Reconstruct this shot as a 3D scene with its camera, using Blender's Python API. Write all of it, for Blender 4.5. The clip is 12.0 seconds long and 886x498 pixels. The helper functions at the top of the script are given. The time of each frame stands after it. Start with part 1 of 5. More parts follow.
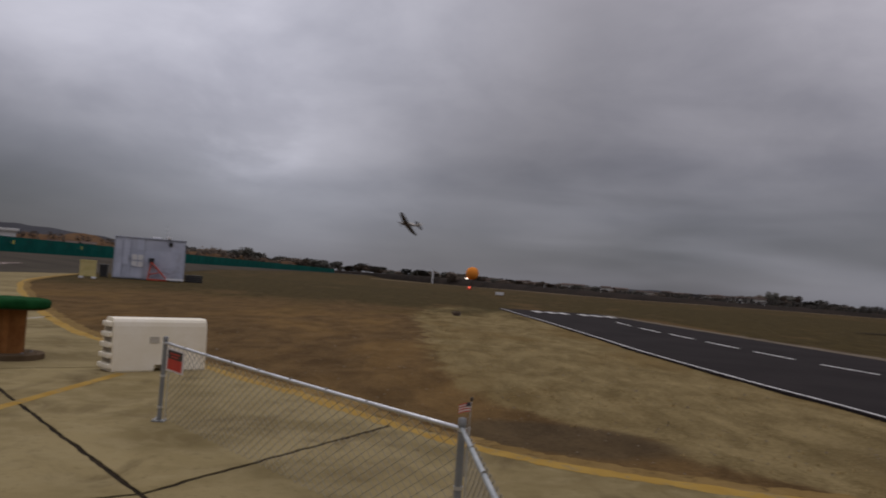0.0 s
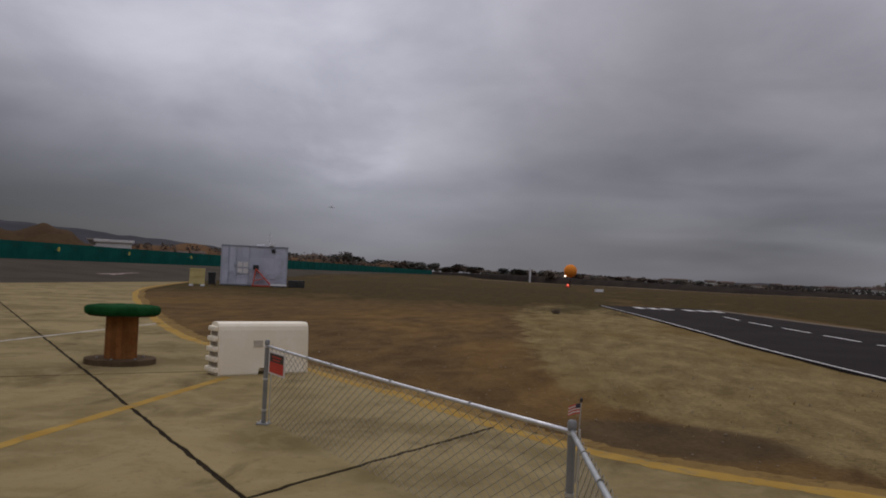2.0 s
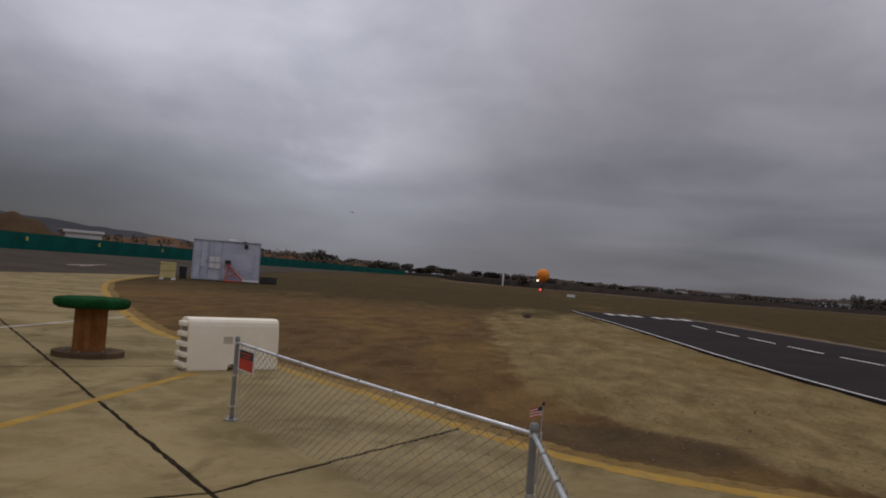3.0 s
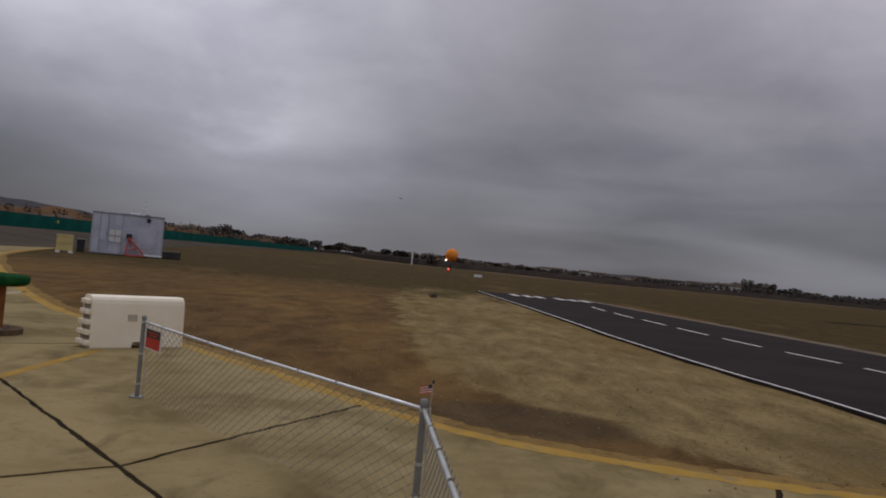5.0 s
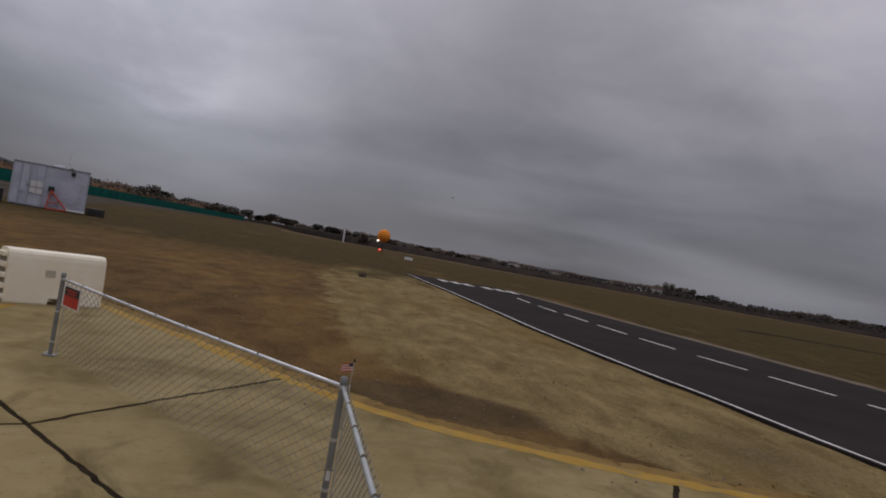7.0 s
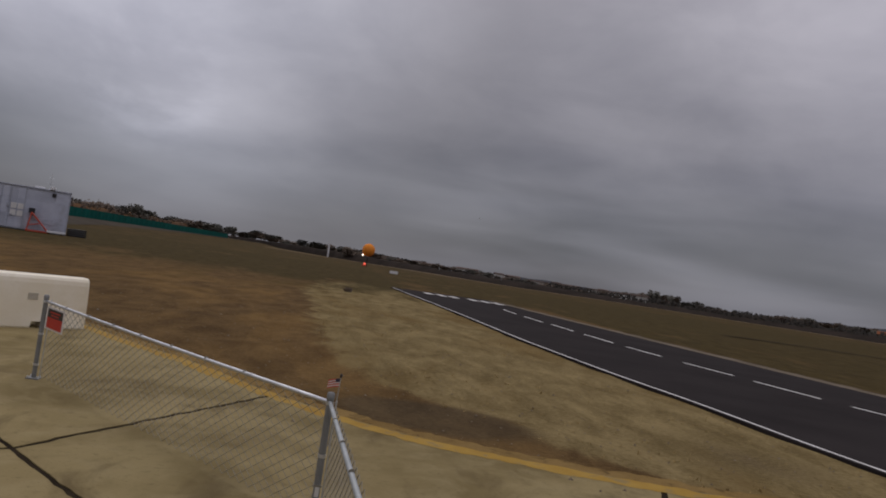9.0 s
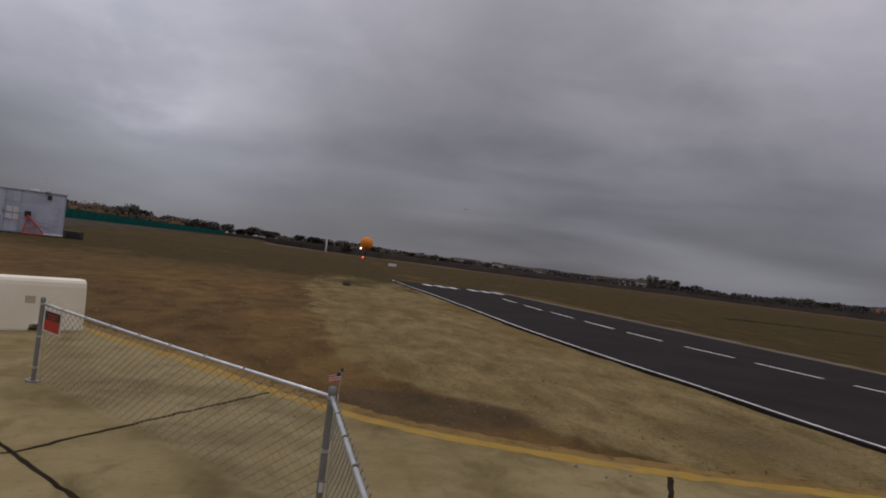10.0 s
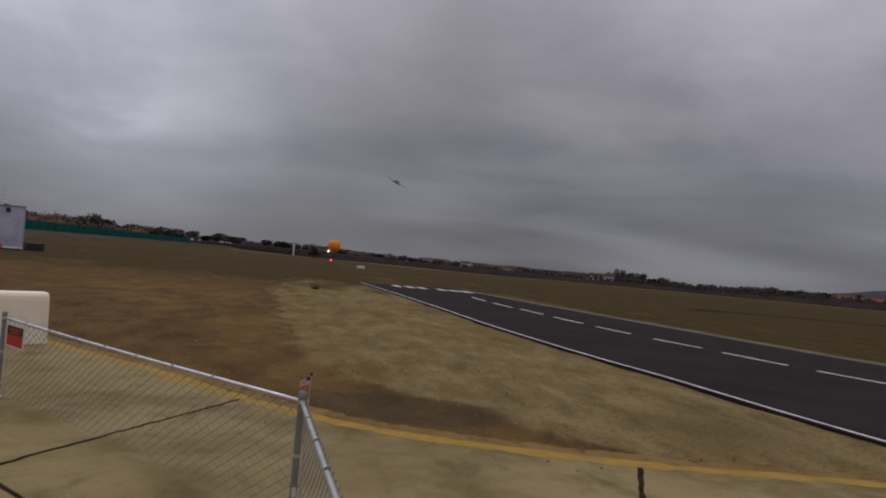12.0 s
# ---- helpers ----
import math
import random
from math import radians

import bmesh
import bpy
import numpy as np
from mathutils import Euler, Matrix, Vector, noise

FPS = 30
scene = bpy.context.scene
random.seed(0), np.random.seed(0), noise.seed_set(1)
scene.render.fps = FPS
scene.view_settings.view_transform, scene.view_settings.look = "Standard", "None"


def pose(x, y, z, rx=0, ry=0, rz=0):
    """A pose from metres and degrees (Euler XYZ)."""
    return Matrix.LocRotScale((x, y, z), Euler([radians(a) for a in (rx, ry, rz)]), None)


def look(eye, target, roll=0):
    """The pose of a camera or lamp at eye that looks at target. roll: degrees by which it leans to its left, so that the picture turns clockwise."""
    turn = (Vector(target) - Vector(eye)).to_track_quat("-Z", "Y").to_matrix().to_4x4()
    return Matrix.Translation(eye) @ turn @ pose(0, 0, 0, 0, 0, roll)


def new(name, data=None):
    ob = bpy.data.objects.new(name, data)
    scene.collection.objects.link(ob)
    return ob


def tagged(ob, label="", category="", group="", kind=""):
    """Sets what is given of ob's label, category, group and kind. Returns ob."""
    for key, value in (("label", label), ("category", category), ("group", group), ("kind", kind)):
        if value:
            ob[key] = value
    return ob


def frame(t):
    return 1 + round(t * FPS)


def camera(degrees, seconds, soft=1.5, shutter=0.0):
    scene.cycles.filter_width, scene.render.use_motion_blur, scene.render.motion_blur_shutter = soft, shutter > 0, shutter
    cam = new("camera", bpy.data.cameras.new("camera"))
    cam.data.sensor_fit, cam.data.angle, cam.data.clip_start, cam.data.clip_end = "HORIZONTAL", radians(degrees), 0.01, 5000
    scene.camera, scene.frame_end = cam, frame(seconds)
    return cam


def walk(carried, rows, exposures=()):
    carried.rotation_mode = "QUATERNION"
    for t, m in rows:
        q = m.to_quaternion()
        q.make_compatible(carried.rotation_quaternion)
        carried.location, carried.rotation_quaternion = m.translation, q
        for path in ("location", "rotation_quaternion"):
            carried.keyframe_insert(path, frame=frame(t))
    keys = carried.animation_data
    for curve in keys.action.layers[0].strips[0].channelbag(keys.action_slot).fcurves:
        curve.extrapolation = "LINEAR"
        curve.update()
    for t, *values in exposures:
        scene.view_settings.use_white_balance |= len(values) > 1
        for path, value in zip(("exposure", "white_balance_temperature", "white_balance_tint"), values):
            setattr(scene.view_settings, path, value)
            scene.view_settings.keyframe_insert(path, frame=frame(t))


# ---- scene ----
cam = camera(57.47, 12.0, soft=1.85, shutter=0.4)
# seconds, x, y, z, pitch, lean, turn of the pilot's head camera
WALK = [
    (0, -0.059, 0.206, 1.741, 2.19, -4.16, 0.82),
    (0.5, -0.089, 0.369, 1.717, 1.88, -2.98, 5.74),
    (1, -0.097, 0.446, 1.711, 1.47, -1.79, 8.06),
    (1.5, -0.093, 0.469, 1.708, 1.57, -1.98, 8.51),
    (2, -0.093, 0.463, 1.711, 1.78, -2.56, 7.71),
    (2.5, -0.086, 0.437, 1.713, 1.99, -3.75, 6.86),
    (4.5, 0.029, -0.028, 1.795, 1.46, -4.37, 1.18),
    (5, 0.030, -0.112, 1.807, 0.97, -5.30, -0.62),
    (5.5, 0.031, -0.156, 1.812, 0.68, -6.31, -1.74),
    (6, 0.032, -0.208, 1.820, 0.55, -7.20, -3.28),
    (6.5, 0.033, -0.206, 1.819, 0.28, -9.08, -4.76),
    (8.5, 0.032, -0.241, 1.825, 1.04, -10.56, -6.15),
    (9, 0.037, -0.246, 1.826, 1.47, -8.64, -6.59),
    (9.5, 0.041, -0.196, 1.819, 1.06, -7.93, -6.67),
    (10, 0.043, -0.189, 1.818, 0.86, -6.97, -6.70),
    (10.5, 0.045, -0.194, 1.818, 0.84, -6.19, -6.62),
    (11, 0.047, -0.186, 1.816, 0.41, -5.53, -6.94),
    (11.5, 0.050, -0.185, 1.816, 0.08, -4.82, -7.14),
    (12, 0.056, -0.229, 1.825, 1.09, -5.17, -8.93),
]
walk(cam, [(t, pose(x, y, z, 90 + p, r, yaw)) for t, x, y, z, p, r, yaw in WALK])


# ---- light: an overcast sky and a weak, very wide sun behind the cloud ----
class Nodes:
    """Short ways to make and join shader nodes."""

    def __init__(self, tree):
        self.t = tree
        tree.nodes.clear()

    def add(self, kind, **props):
        n = self.t.nodes.new(kind)
        for key, value in props.items():
            if key == "blend":
                n.blend_type = value
            elif key == "op":
                n.operation = value
            elif key == "data":
                n.data_type = value
            elif key == "attr":
                n.attribute_name = value
        return n

    def link(self, a, b):
        self.t.links.new(a, b)

    def put(self, socket, value):
        if isinstance(value, bpy.types.NodeSocket):
            self.link(value, socket)
        elif isinstance(value, (tuple, list)) and len(value) == 3 and socket.type == "RGBA":
            socket.default_value = (*value, 1)
        else:
            socket.default_value = value

    def math(self, op, a, b=0.0, c=0.0):
        n = self.add("ShaderNodeMath", op=op)
        for k, v in enumerate((a, b, c)):
            self.put(n.inputs[k], v)
        return n.outputs[0]

    def vec(self, op, a, b=(0, 0, 0)):
        n = self.add("ShaderNodeVectorMath", op=op)
        self.put(n.inputs[0], a)
        self.put(n.inputs[1], b)
        return n.outputs["Value"] if op in ("DOT_PRODUCT", "LENGTH") else n.outputs[0]

    def noise(self, vector, scale, detail=4.0, rough=0.55, distortion=0.0):
        n = self.add("ShaderNodeTexNoise")
        self.put(n.inputs["Vector"], vector)
        for key, v in (("Scale", scale), ("Detail", detail), ("Roughness", rough), ("Distortion", distortion)):
            n.inputs[key].default_value = v
        return n.outputs["Fac"]

    def ramp(self, fac, lo, hi, a=0.0, b=1.0):
        n = self.add("ShaderNodeMapRange")
        n.interpolation_type = "SMOOTHSTEP"
        self.put(n.inputs[0], fac)
        for k, v in enumerate((lo, hi, a, b)):
            n.inputs[k + 1].default_value = v
        return n.outputs[0]

    def mix(self, fac, a, b, blend="MIX"):
        n = self.add("ShaderNodeMix", data="RGBA", blend=blend)
        self.put(n.inputs[0], fac)
        self.put(n.inputs[6], a)
        self.put(n.inputs[7], b)
        return n.outputs[2]


SUN_AZ, SUN_EL = 14.0, 52.0  # degrees left of the y axis, degrees up
world = bpy.data.worlds.new("sky")
scene.world = world
world.use_nodes = True
w = Nodes(world.node_tree)
way = w.add("ShaderNodeTexCoord").outputs["Generated"]
split = w.add("ShaderNodeSeparateXYZ")
w.link(way, split.inputs[0])
up = w.math("MAXIMUM", split.outputs[2], 0.0)
flat = w.math("ADD", up, 0.16)
layer = w.add("ShaderNodeCombineXYZ")
w.link(w.math("DIVIDE", split.outputs[0], flat), layer.inputs[0])
w.link(w.math("DIVIDE", split.outputs[1], flat), layer.inputs[1])
big = w.noise(layer.outputs[0], 0.62, 2.5, 0.45, 0.3)
mid = w.noise(layer.outputs[0], 1.25, 3.5, 0.45, 0.2)
small = w.noise(w.vec("MULTIPLY", way, (1.0, 1.0, 2.0)), 5.0, 5.0, 0.55, 0.25)
streak = w.noise(w.vec("MULTIPLY", way, (1.0, 1.0, 7.0)), 2.6, 3.0, 0.45, 0.25)  # layered cloud low down
cloud = w.math("ADD", w.math("MULTIPLY", big, 0.45), w.math("ADD", w.math("MULTIPLY", mid, 0.22), w.math("MULTIPLY", small, 0.33)))
cloud = w.ramp(cloud, 0.28, 0.70)


def sky_way(turn, up_):
    return (-math.sin(radians(turn)) * math.cos(radians(up_)), math.cos(radians(turn)) * math.cos(radians(up_)), math.sin(radians(up_)))


thin = w.ramp(w.vec("DOT_PRODUCT", way, sky_way(20, 22)), 0.885, 0.997)  # thinner cloud before the sun
bank = w.math("MULTIPLY", w.ramp(w.vec("DOT_PRODUCT", way, sky_way(42, 1)), 0.84, 0.985), w.ramp(up, 0.05, 0.25, 1.0, 0.0))  # heavy bank over the hills
low_bank = w.ramp(w.vec("DOT_PRODUCT", way, sky_way(-20, 8)), 0.955, 0.998)  # darker cloud over the far trees
veil = w.ramp(w.vec("DOT_PRODUCT", way, sky_way(0, 18)), 0.965, 0.999)  # an even grey veil overhead
clear_strip = w.math("MULTIPLY", w.ramp(w.vec("DOT_PRODUCT", way, sky_way(-30, 2)), 0.955, 0.995), w.ramp(up, 0.045, 0.085, 1.0, 0.0))  # paler strip under the cloud
far_thin = w.ramp(w.vec("DOT_PRODUCT", way, sky_way(-46, 30)), 0.86, 0.99)  # another thin place
rift = w.math("MULTIPLY", w.ramp(w.vec("DOT_PRODUCT", way, sky_way(15, 9.5)), 0.9955, 0.9998), w.ramp(small, 0.40, 0.66))  # a bright rift
grey = w.mix(cloud, (0.160, 0.154, 0.182), (0.322, 0.307, 0.341))
grey = w.mix(w.ramp(up, 0.0, 0.20, 0.6, 0.0), grey, (0.189, 0.199, 0.242))
grey = w.mix(thin, grey, w.mix(1.0, grey, (0.985, 1.02, 1.04), "MULTIPLY"))
bright = w.math("ADD", w.math("ADD", w.math("MULTIPLY", thin, 0.92), w.math("ADD", w.math("MULTIPLY", far_thin, 0.5), w.math("ADD", w.math("MULTIPLY", rift, 0.45), w.math("MULTIPLY", w.math("MULTIPLY", w.ramp(up, 0.02, 0.34, 1.0, 0.0), w.ramp(w.vec("DOT_PRODUCT", way, sky_way(-28, 4)), 0.88, 0.985, 0.06, 0.15)), w.ramp(streak, 0.32, 0.68, -1.0, 1.0))))), w.math("ADD", w.ramp(up, 0.0, 0.36, 0.62, 1.22), w.ramp(up, 0.34, 0.95, 0.0, 1.7)))
bright = w.math("MULTIPLY", bright, w.math("SUBTRACT", 1.0, w.math("ADD", w.math("MULTIPLY", bank, 0.60), w.math("ADD", w.math("MULTIPLY", low_bank, 0.05), w.math("SUBTRACT", w.math("MULTIPLY", veil, 0.20), w.math("MULTIPLY", clear_strip, 0.10))))))
nishita = w.add("ShaderNodeTexSky")
nishita.sky_type = "NISHITA"
nishita.sun_disc = False
nishita.sun_elevation, nishita.sun_rotation = radians(SUN_EL), radians(-SUN_AZ)
total = w.mix(1.0, w.mix(1.0, grey, bright, "MULTIPLY"), w.mix(1.0, nishita.outputs[0], (0.004, 0.004, 0.004), "MULTIPLY"), "ADD")
back = w.add("ShaderNodeBackground")
w.link(total, back.inputs[0])
back.inputs[1].default_value = 1.0
w.link(back.outputs[0], w.add("ShaderNodeOutputWorld").inputs[0])

sun = new("sun", bpy.data.lights.new("sun", "SUN"))
sun.data.energy, sun.data.angle, sun.data.color = 0.55, radians(40), (1.0, 0.95, 0.88)
sun.matrix_world = look((-60 * math.sin(radians(SUN_AZ)), 60 * math.cos(radians(SUN_AZ)), 60 * math.tan(radians(SUN_EL))), (0, 0, 0))


# ---- materials ----
def material(name, a, b, scale=6.0, fine=60.0, rough=0.8, metal=0.0, bump=0.2, bump_scale=None, glow=0.0, dirt=None, dirt_scale=1.0, dirt_amount=0.4, spread=0.0):
    """Two tones mixed by coarse and fine noise, with stains of a third tone, relief, and a spread of tone from object to object."""
    m = bpy.data.materials.new(name)
    m.use_nodes = True
    n = Nodes(m.node_tree)
    at = n.add("ShaderNodeTexCoord").outputs["Object"]
    coarse, grain = n.noise(at, scale, 4.0), n.noise(at, fine, 5.0, 0.65)
    col = n.mix(n.ramp(n.math("ADD", n.math("MULTIPLY", coarse, 0.65), n.math("MULTIPLY", grain, 0.35)), 0.32, 0.68), a, b)
    if dirt:
        col = n.mix(n.ramp(n.noise(at, dirt_scale, 5.0, 0.6, 0.7), 0.52, 0.72, 0.0, dirt_amount), col, dirt)
    if spread:
        shade = n.ramp(n.add("ShaderNodeObjectInfo").outputs["Random"], 0.0, 1.0, 1.0 - spread, 1.0 + spread)
        col = n.mix(1.0, col, shade, "MULTIPLY")
    s = n.add("ShaderNodeBsdfPrincipled")
    n.put(s.inputs["Base Color"], col)
    n.put(s.inputs["Roughness"], n.ramp(grain, 0.3, 0.7, max(0.02, rough - 0.08), min(1.0, rough + 0.08)))
    s.inputs["Metallic"].default_value = metal
    s.inputs["Specular IOR Level"].default_value = 0.5 if rough < 0.7 else 0.03
    if glow:
        n.put(s.inputs["Emission Color"], col)
        s.inputs["Emission Strength"].default_value = glow
    if bump:
        bp = n.add("ShaderNodeBump")
        bp.inputs["Strength"].default_value = bump
        bp.inputs["Distance"].default_value = 0.02
        n.put(bp.inputs["Height"], n.noise(at, bump_scale or fine, 5.0, 0.65))
        n.link(bp.outputs[0], s.inputs["Normal"])
    n.link(s.outputs[0], n.add("ShaderNodeOutputMaterial").inputs[0])
    return m


def concrete_material():
    """Old trowelled concrete: pale wear, brown stains, dark tyre scuffs and fine pitting."""
    m = bpy.data.materials.new("concrete")
    m.use_nodes = True
    n = Nodes(m.node_tree)
    at = n.add("ShaderNodeTexCoord").outputs["Object"]
    cloudy, wear, pits, speck = n.noise(at, 0.5, 4.0, 0.55, 0.5), n.noise(at, 2.3, 6.0, 0.6, 0.6), n.noise(at, 55.0, 3.0, 0.6), n.noise(at, 13.0, 6.0, 0.7)
    scuff = n.noise(n.vec("MULTIPLY", at, (1.2, 0.7, 1.0)), 1.0, 7.0, 0.62, 0.9)
    col = n.mix(n.ramp(cloudy, 0.38, 0.62), (0.1745, 0.1326, 0.0574), (0.2665, 0.2097, 0.0999))
    col = n.mix(n.ramp(wear, 0.42, 0.68, 0.0, 0.55), col, (0.2877, 0.2317, 0.1188))
    col = n.mix(n.ramp(scuff, 0.50, 0.72, 0.0, 0.70), col, (0.0930, 0.0659, 0.0296))
    col = n.mix(n.ramp(speck, 0.53, 0.74, 0.0, 0.48), col, (0.1110, 0.0820, 0.0378))
    col = n.mix(n.ramp(pits, 0.60, 0.74, 0.0, 0.4), col, (0.0847, 0.0638, 0.0312))
    shade = n.ramp(n.add("ShaderNodeObjectInfo").outputs["Random"], 0.0, 1.0, 0.93, 1.06)
    col = n.mix(1.0, col, shade, "MULTIPLY")
    s = n.add("ShaderNodeBsdfPrincipled")
    n.put(s.inputs["Base Color"], col)
    s.inputs["Roughness"].default_value, s.inputs["Specular IOR Level"].default_value = 0.9, 0.06
    bp = n.add("ShaderNodeBump")
    bp.inputs["Strength"].default_value, bp.inputs["Distance"].default_value = 0.25, 0.01
    n.put(bp.inputs["Height"], n.math("ADD", pits, speck))
    n.link(bp.outputs[0], s.inputs["Normal"])
    n.link(s.outputs[0], n.add("ShaderNodeOutputMaterial").inputs[0])
    return m


def soil_material():
    """Brown bare soil, sandy dry ground and thin olive grass, after the soil map stored on the sheet."""
    m = bpy.data.materials.new("soil")
    m.use_nodes = True
    n = Nodes(m.node_tree)
    at = n.add("ShaderNodeTexCoord").outputs["Object"]
    kinds = n.add("ShaderNodeSeparateColor")
    n.link(n.add("ShaderNodeAttribute", attr="soil_map").outputs["Color"], kinds.inputs[0])
    stretch = n.vec("MULTIPLY", at, (0.9, 0.36, 1.0))
    patch, clump, grain = n.noise(stretch, 0.28, 5.0, 0.6, 0.6), n.noise(stretch, 1.6, 5.0, 0.65, 0.4), n.noise(at, 14.0, 6.0, 0.7)
    tone = n.ramp(n.math("ADD", n.math("MULTIPLY", clump, 0.55), n.math("MULTIPLY", grain, 0.45)), 0.37, 0.65)
    brown = n.mix(tone, (0.0740, 0.0448, 0.0180), (0.1540, 0.0955, 0.0390))
    brown = n.mix(n.ramp(patch, 0.44, 0.64, 0.0, 0.75), brown, n.mix(tone, (0.1450, 0.0835, 0.0275), (0.2030, 0.1240, 0.0445)))
    sand = n.mix(tone, (0.1270, 0.0920, 0.0385), (0.2650, 0.2010, 0.0930))
    sand = n.mix(n.ramp(patch, 0.46, 0.62, 0.0, 0.55), sand, (0.1290, 0.0800, 0.0250))
    olive = n.mix(tone, (0.0370, 0.0280, 0.0102), (0.0670, 0.0510, 0.0190))
    edge = n.math("ADD", kinds.outputs[0], n.math("MULTIPLY", n.math("SUBTRACT", n.math("ADD", n.math("MULTIPLY", clump, 0.6), n.math("MULTIPLY", patch, 0.4)), 0.5), 1.5))
    col = n.mix(n.ramp(edge, 0.32, 0.68), brown, sand)
    grassy = n.math("ADD", kinds.outputs[1], n.math("MULTIPLY", n.math("SUBTRACT", patch, 0.5), 1.5))
    col = n.mix(n.ramp(grassy, 0.3, 0.8, 0.0, 0.9), col, olive)
    # third map channel: darker, greyer brown with a ragged edge
    dark_soil = n.math("ADD", kinds.outputs[2], n.math("MULTIPLY", n.math("SUBTRACT", clump, 0.5), 0.8))
    col = n.mix(n.ramp(dark_soil, 0.3, 0.8, 0.0, 0.8), col, n.mix(tone, (0.0560, 0.0395, 0.0215), (0.0980, 0.0700, 0.0375)))
    s = n.add("ShaderNodeBsdfPrincipled")
    n.put(s.inputs["Base Color"], col)
    s.inputs["Roughness"].default_value = 0.95
    s.inputs["Specular IOR Level"].default_value = 0.03
    bp = n.add("ShaderNodeBump")
    bp.inputs["Strength"].default_value, bp.inputs["Distance"].default_value = 0.6, 0.05
    n.put(bp.inputs["Height"], n.math("ADD", grain, n.math("MULTIPLY", clump, 1.2)))
    n.link(bp.outputs[0], s.inputs["Normal"])
    n.link(s.outputs[0], n.add("ShaderNodeOutputMaterial").inputs[0])
    return m


SOIL = soil_material()
CONCRETE = concrete_material()
OCHRE = material("ochre_dusty_verge", (0.160, 0.100, 0.033), (0.250, 0.165, 0.062), 1.4, 22.0, 0.95, bump=0.5, dirt=(0.075, 0.048, 0.019), dirt_scale=5.0, dirt_amount=0.8)
TAR = material("joint_tar", (0.014, 0.010, 0.006), (0.034, 0.024, 0.014), 3.0, 40.0, 0.85, bump=0.4)
ASPHALT = material("old_asphalt", (0.044, 0.036, 0.026), (0.068, 0.057, 0.042), 0.15, 18.0, 0.9, bump=0.2, dirt=(0.088, 0.071, 0.049), dirt_scale=0.08, dirt_amount=0.5)
RUNWAY = material("runway_asphalt", (0.0200, 0.0166, 0.0162), (0.0305, 0.0258, 0.0250), 0.4, 70.0, 0.88, bump=0.15, dirt=(0.036, 0.030, 0.029), dirt_scale=0.25, dirt_amount=0.3)
WHITE_LINE = material("white_road_paint", (0.66, 0.64, 0.61), (0.80, 0.78, 0.75), 2.0, 40.0, 0.7, bump=0.1, dirt=(0.30, 0.27, 0.24), dirt_scale=2.5, dirt_amount=0.5)
FADED_LINE = material("faded_white_paint", (0.30, 0.28, 0.23), (0.46, 0.43, 0.37), 2.5, 40.0, 0.8, bump=0.1, dirt=(0.20, 0.175, 0.115), dirt_scale=1.5, dirt_amount=0.7)
YELLOW_LINE = material("yellow_road_paint", (0.300, 0.178, 0.034), (0.380, 0.245, 0.058), 2.0, 40.0, 0.75, bump=0.1, dirt=(0.235, 0.180, 0.085), dirt_scale=5.0, dirt_amount=0.9)
PINK_LINE = material("pale_pink_paint", (0.46, 0.36, 0.32), (0.60, 0.49, 0.44), 0.3, 20.0, 0.8, bump=0.05)
VERGE = material("sandy_verge", (0.120, 0.096, 0.070), (0.185, 0.152, 0.115), 0.8, 20.0, 0.95, bump=0.4)
ROAD_TAN = material("pale_perimeter_road", (0.190, 0.140, 0.085), (0.265, 0.205, 0.132), 0.05, 2.0, 0.95, bump=0.1)
BERM = material("dark_berm", (0.019, 0.015, 0.012), (0.037, 0.028, 0.022), 0.15, 2.0, 0.95, bump=0.4)
PLASTIC = material("white_plastic", (0.84, 0.765, 0.585), (0.90, 0.840, 0.685), 2.0, 30.0, 0.5, bump=0.05, dirt=(0.70, 0.60, 0.40), dirt_scale=2.2, dirt_amount=0.45)
PLASTIC_GREY = material("moulded_grey_panel", (0.40, 0.36, 0.28), (0.52, 0.48, 0.39), 8.0, 50.0, 0.6, bump=0.05)
# darker copy of PLASTIC: the shade between the knuckles as colour
PLASTIC_SHADED = material("shadowed_plastic", (0.24, 0.21, 0.165), (0.32, 0.29, 0.23), 6.0, 40.0, 0.7, bump=0.05)
TURF = material("green_turf", (0.008, 0.050, 0.014), (0.017, 0.094, 0.028), 5.0, 120.0, 0.95, bump=0.8, bump_scale=160.0)
WOOD = material("reddish_wood", (0.185, 0.072, 0.024), (0.300, 0.135, 0.046), 4.0, 40.0, 0.75, bump=0.3, dirt=(0.12, 0.055, 0.025), dirt_scale=3.0, dirt_amount=0.5, spread=0.14)
WOOD_GREY = material("weathered_wood", (0.085, 0.058, 0.033), (0.140, 0.100, 0.062), 3.0, 40.0, 0.9, bump=0.4, dirt=(0.045, 0.032, 0.020), dirt_scale=2.5, dirt_amount=0.5, spread=0.1)
STEEL = material("galvanised_steel", (0.58, 0.59, 0.60), (0.74, 0.75, 0.76), 8.0, 70.0, 0.42, 0.85, bump=0.06, dirt=(0.40, 0.39, 0.38), dirt_scale=5.0, dirt_amount=0.4)
STEEL_DULL = material("dull_zinc_wire", (0.210, 0.194, 0.152), (0.300, 0.280, 0.228), 10.0, 60.0, 0.6, 0.2, bump=0.0)
# same zinc as STEEL, darkened and dulled for the rail that catches less light
STEEL_SHADED = material("shaded_zinc_tube", (0.30, 0.32, 0.32), (0.42, 0.44, 0.44), 8.0, 50.0, 0.6, 0.5, bump=0.06, dirt=(0.20, 0.20, 0.19), dirt_scale=4.0, dirt_amount=0.5)
SHRUB = material("dark_undergrowth", (0.036, 0.033, 0.028), (0.062, 0.056, 0.048), 0.6, 6.0, 0.9, bump=0.0)
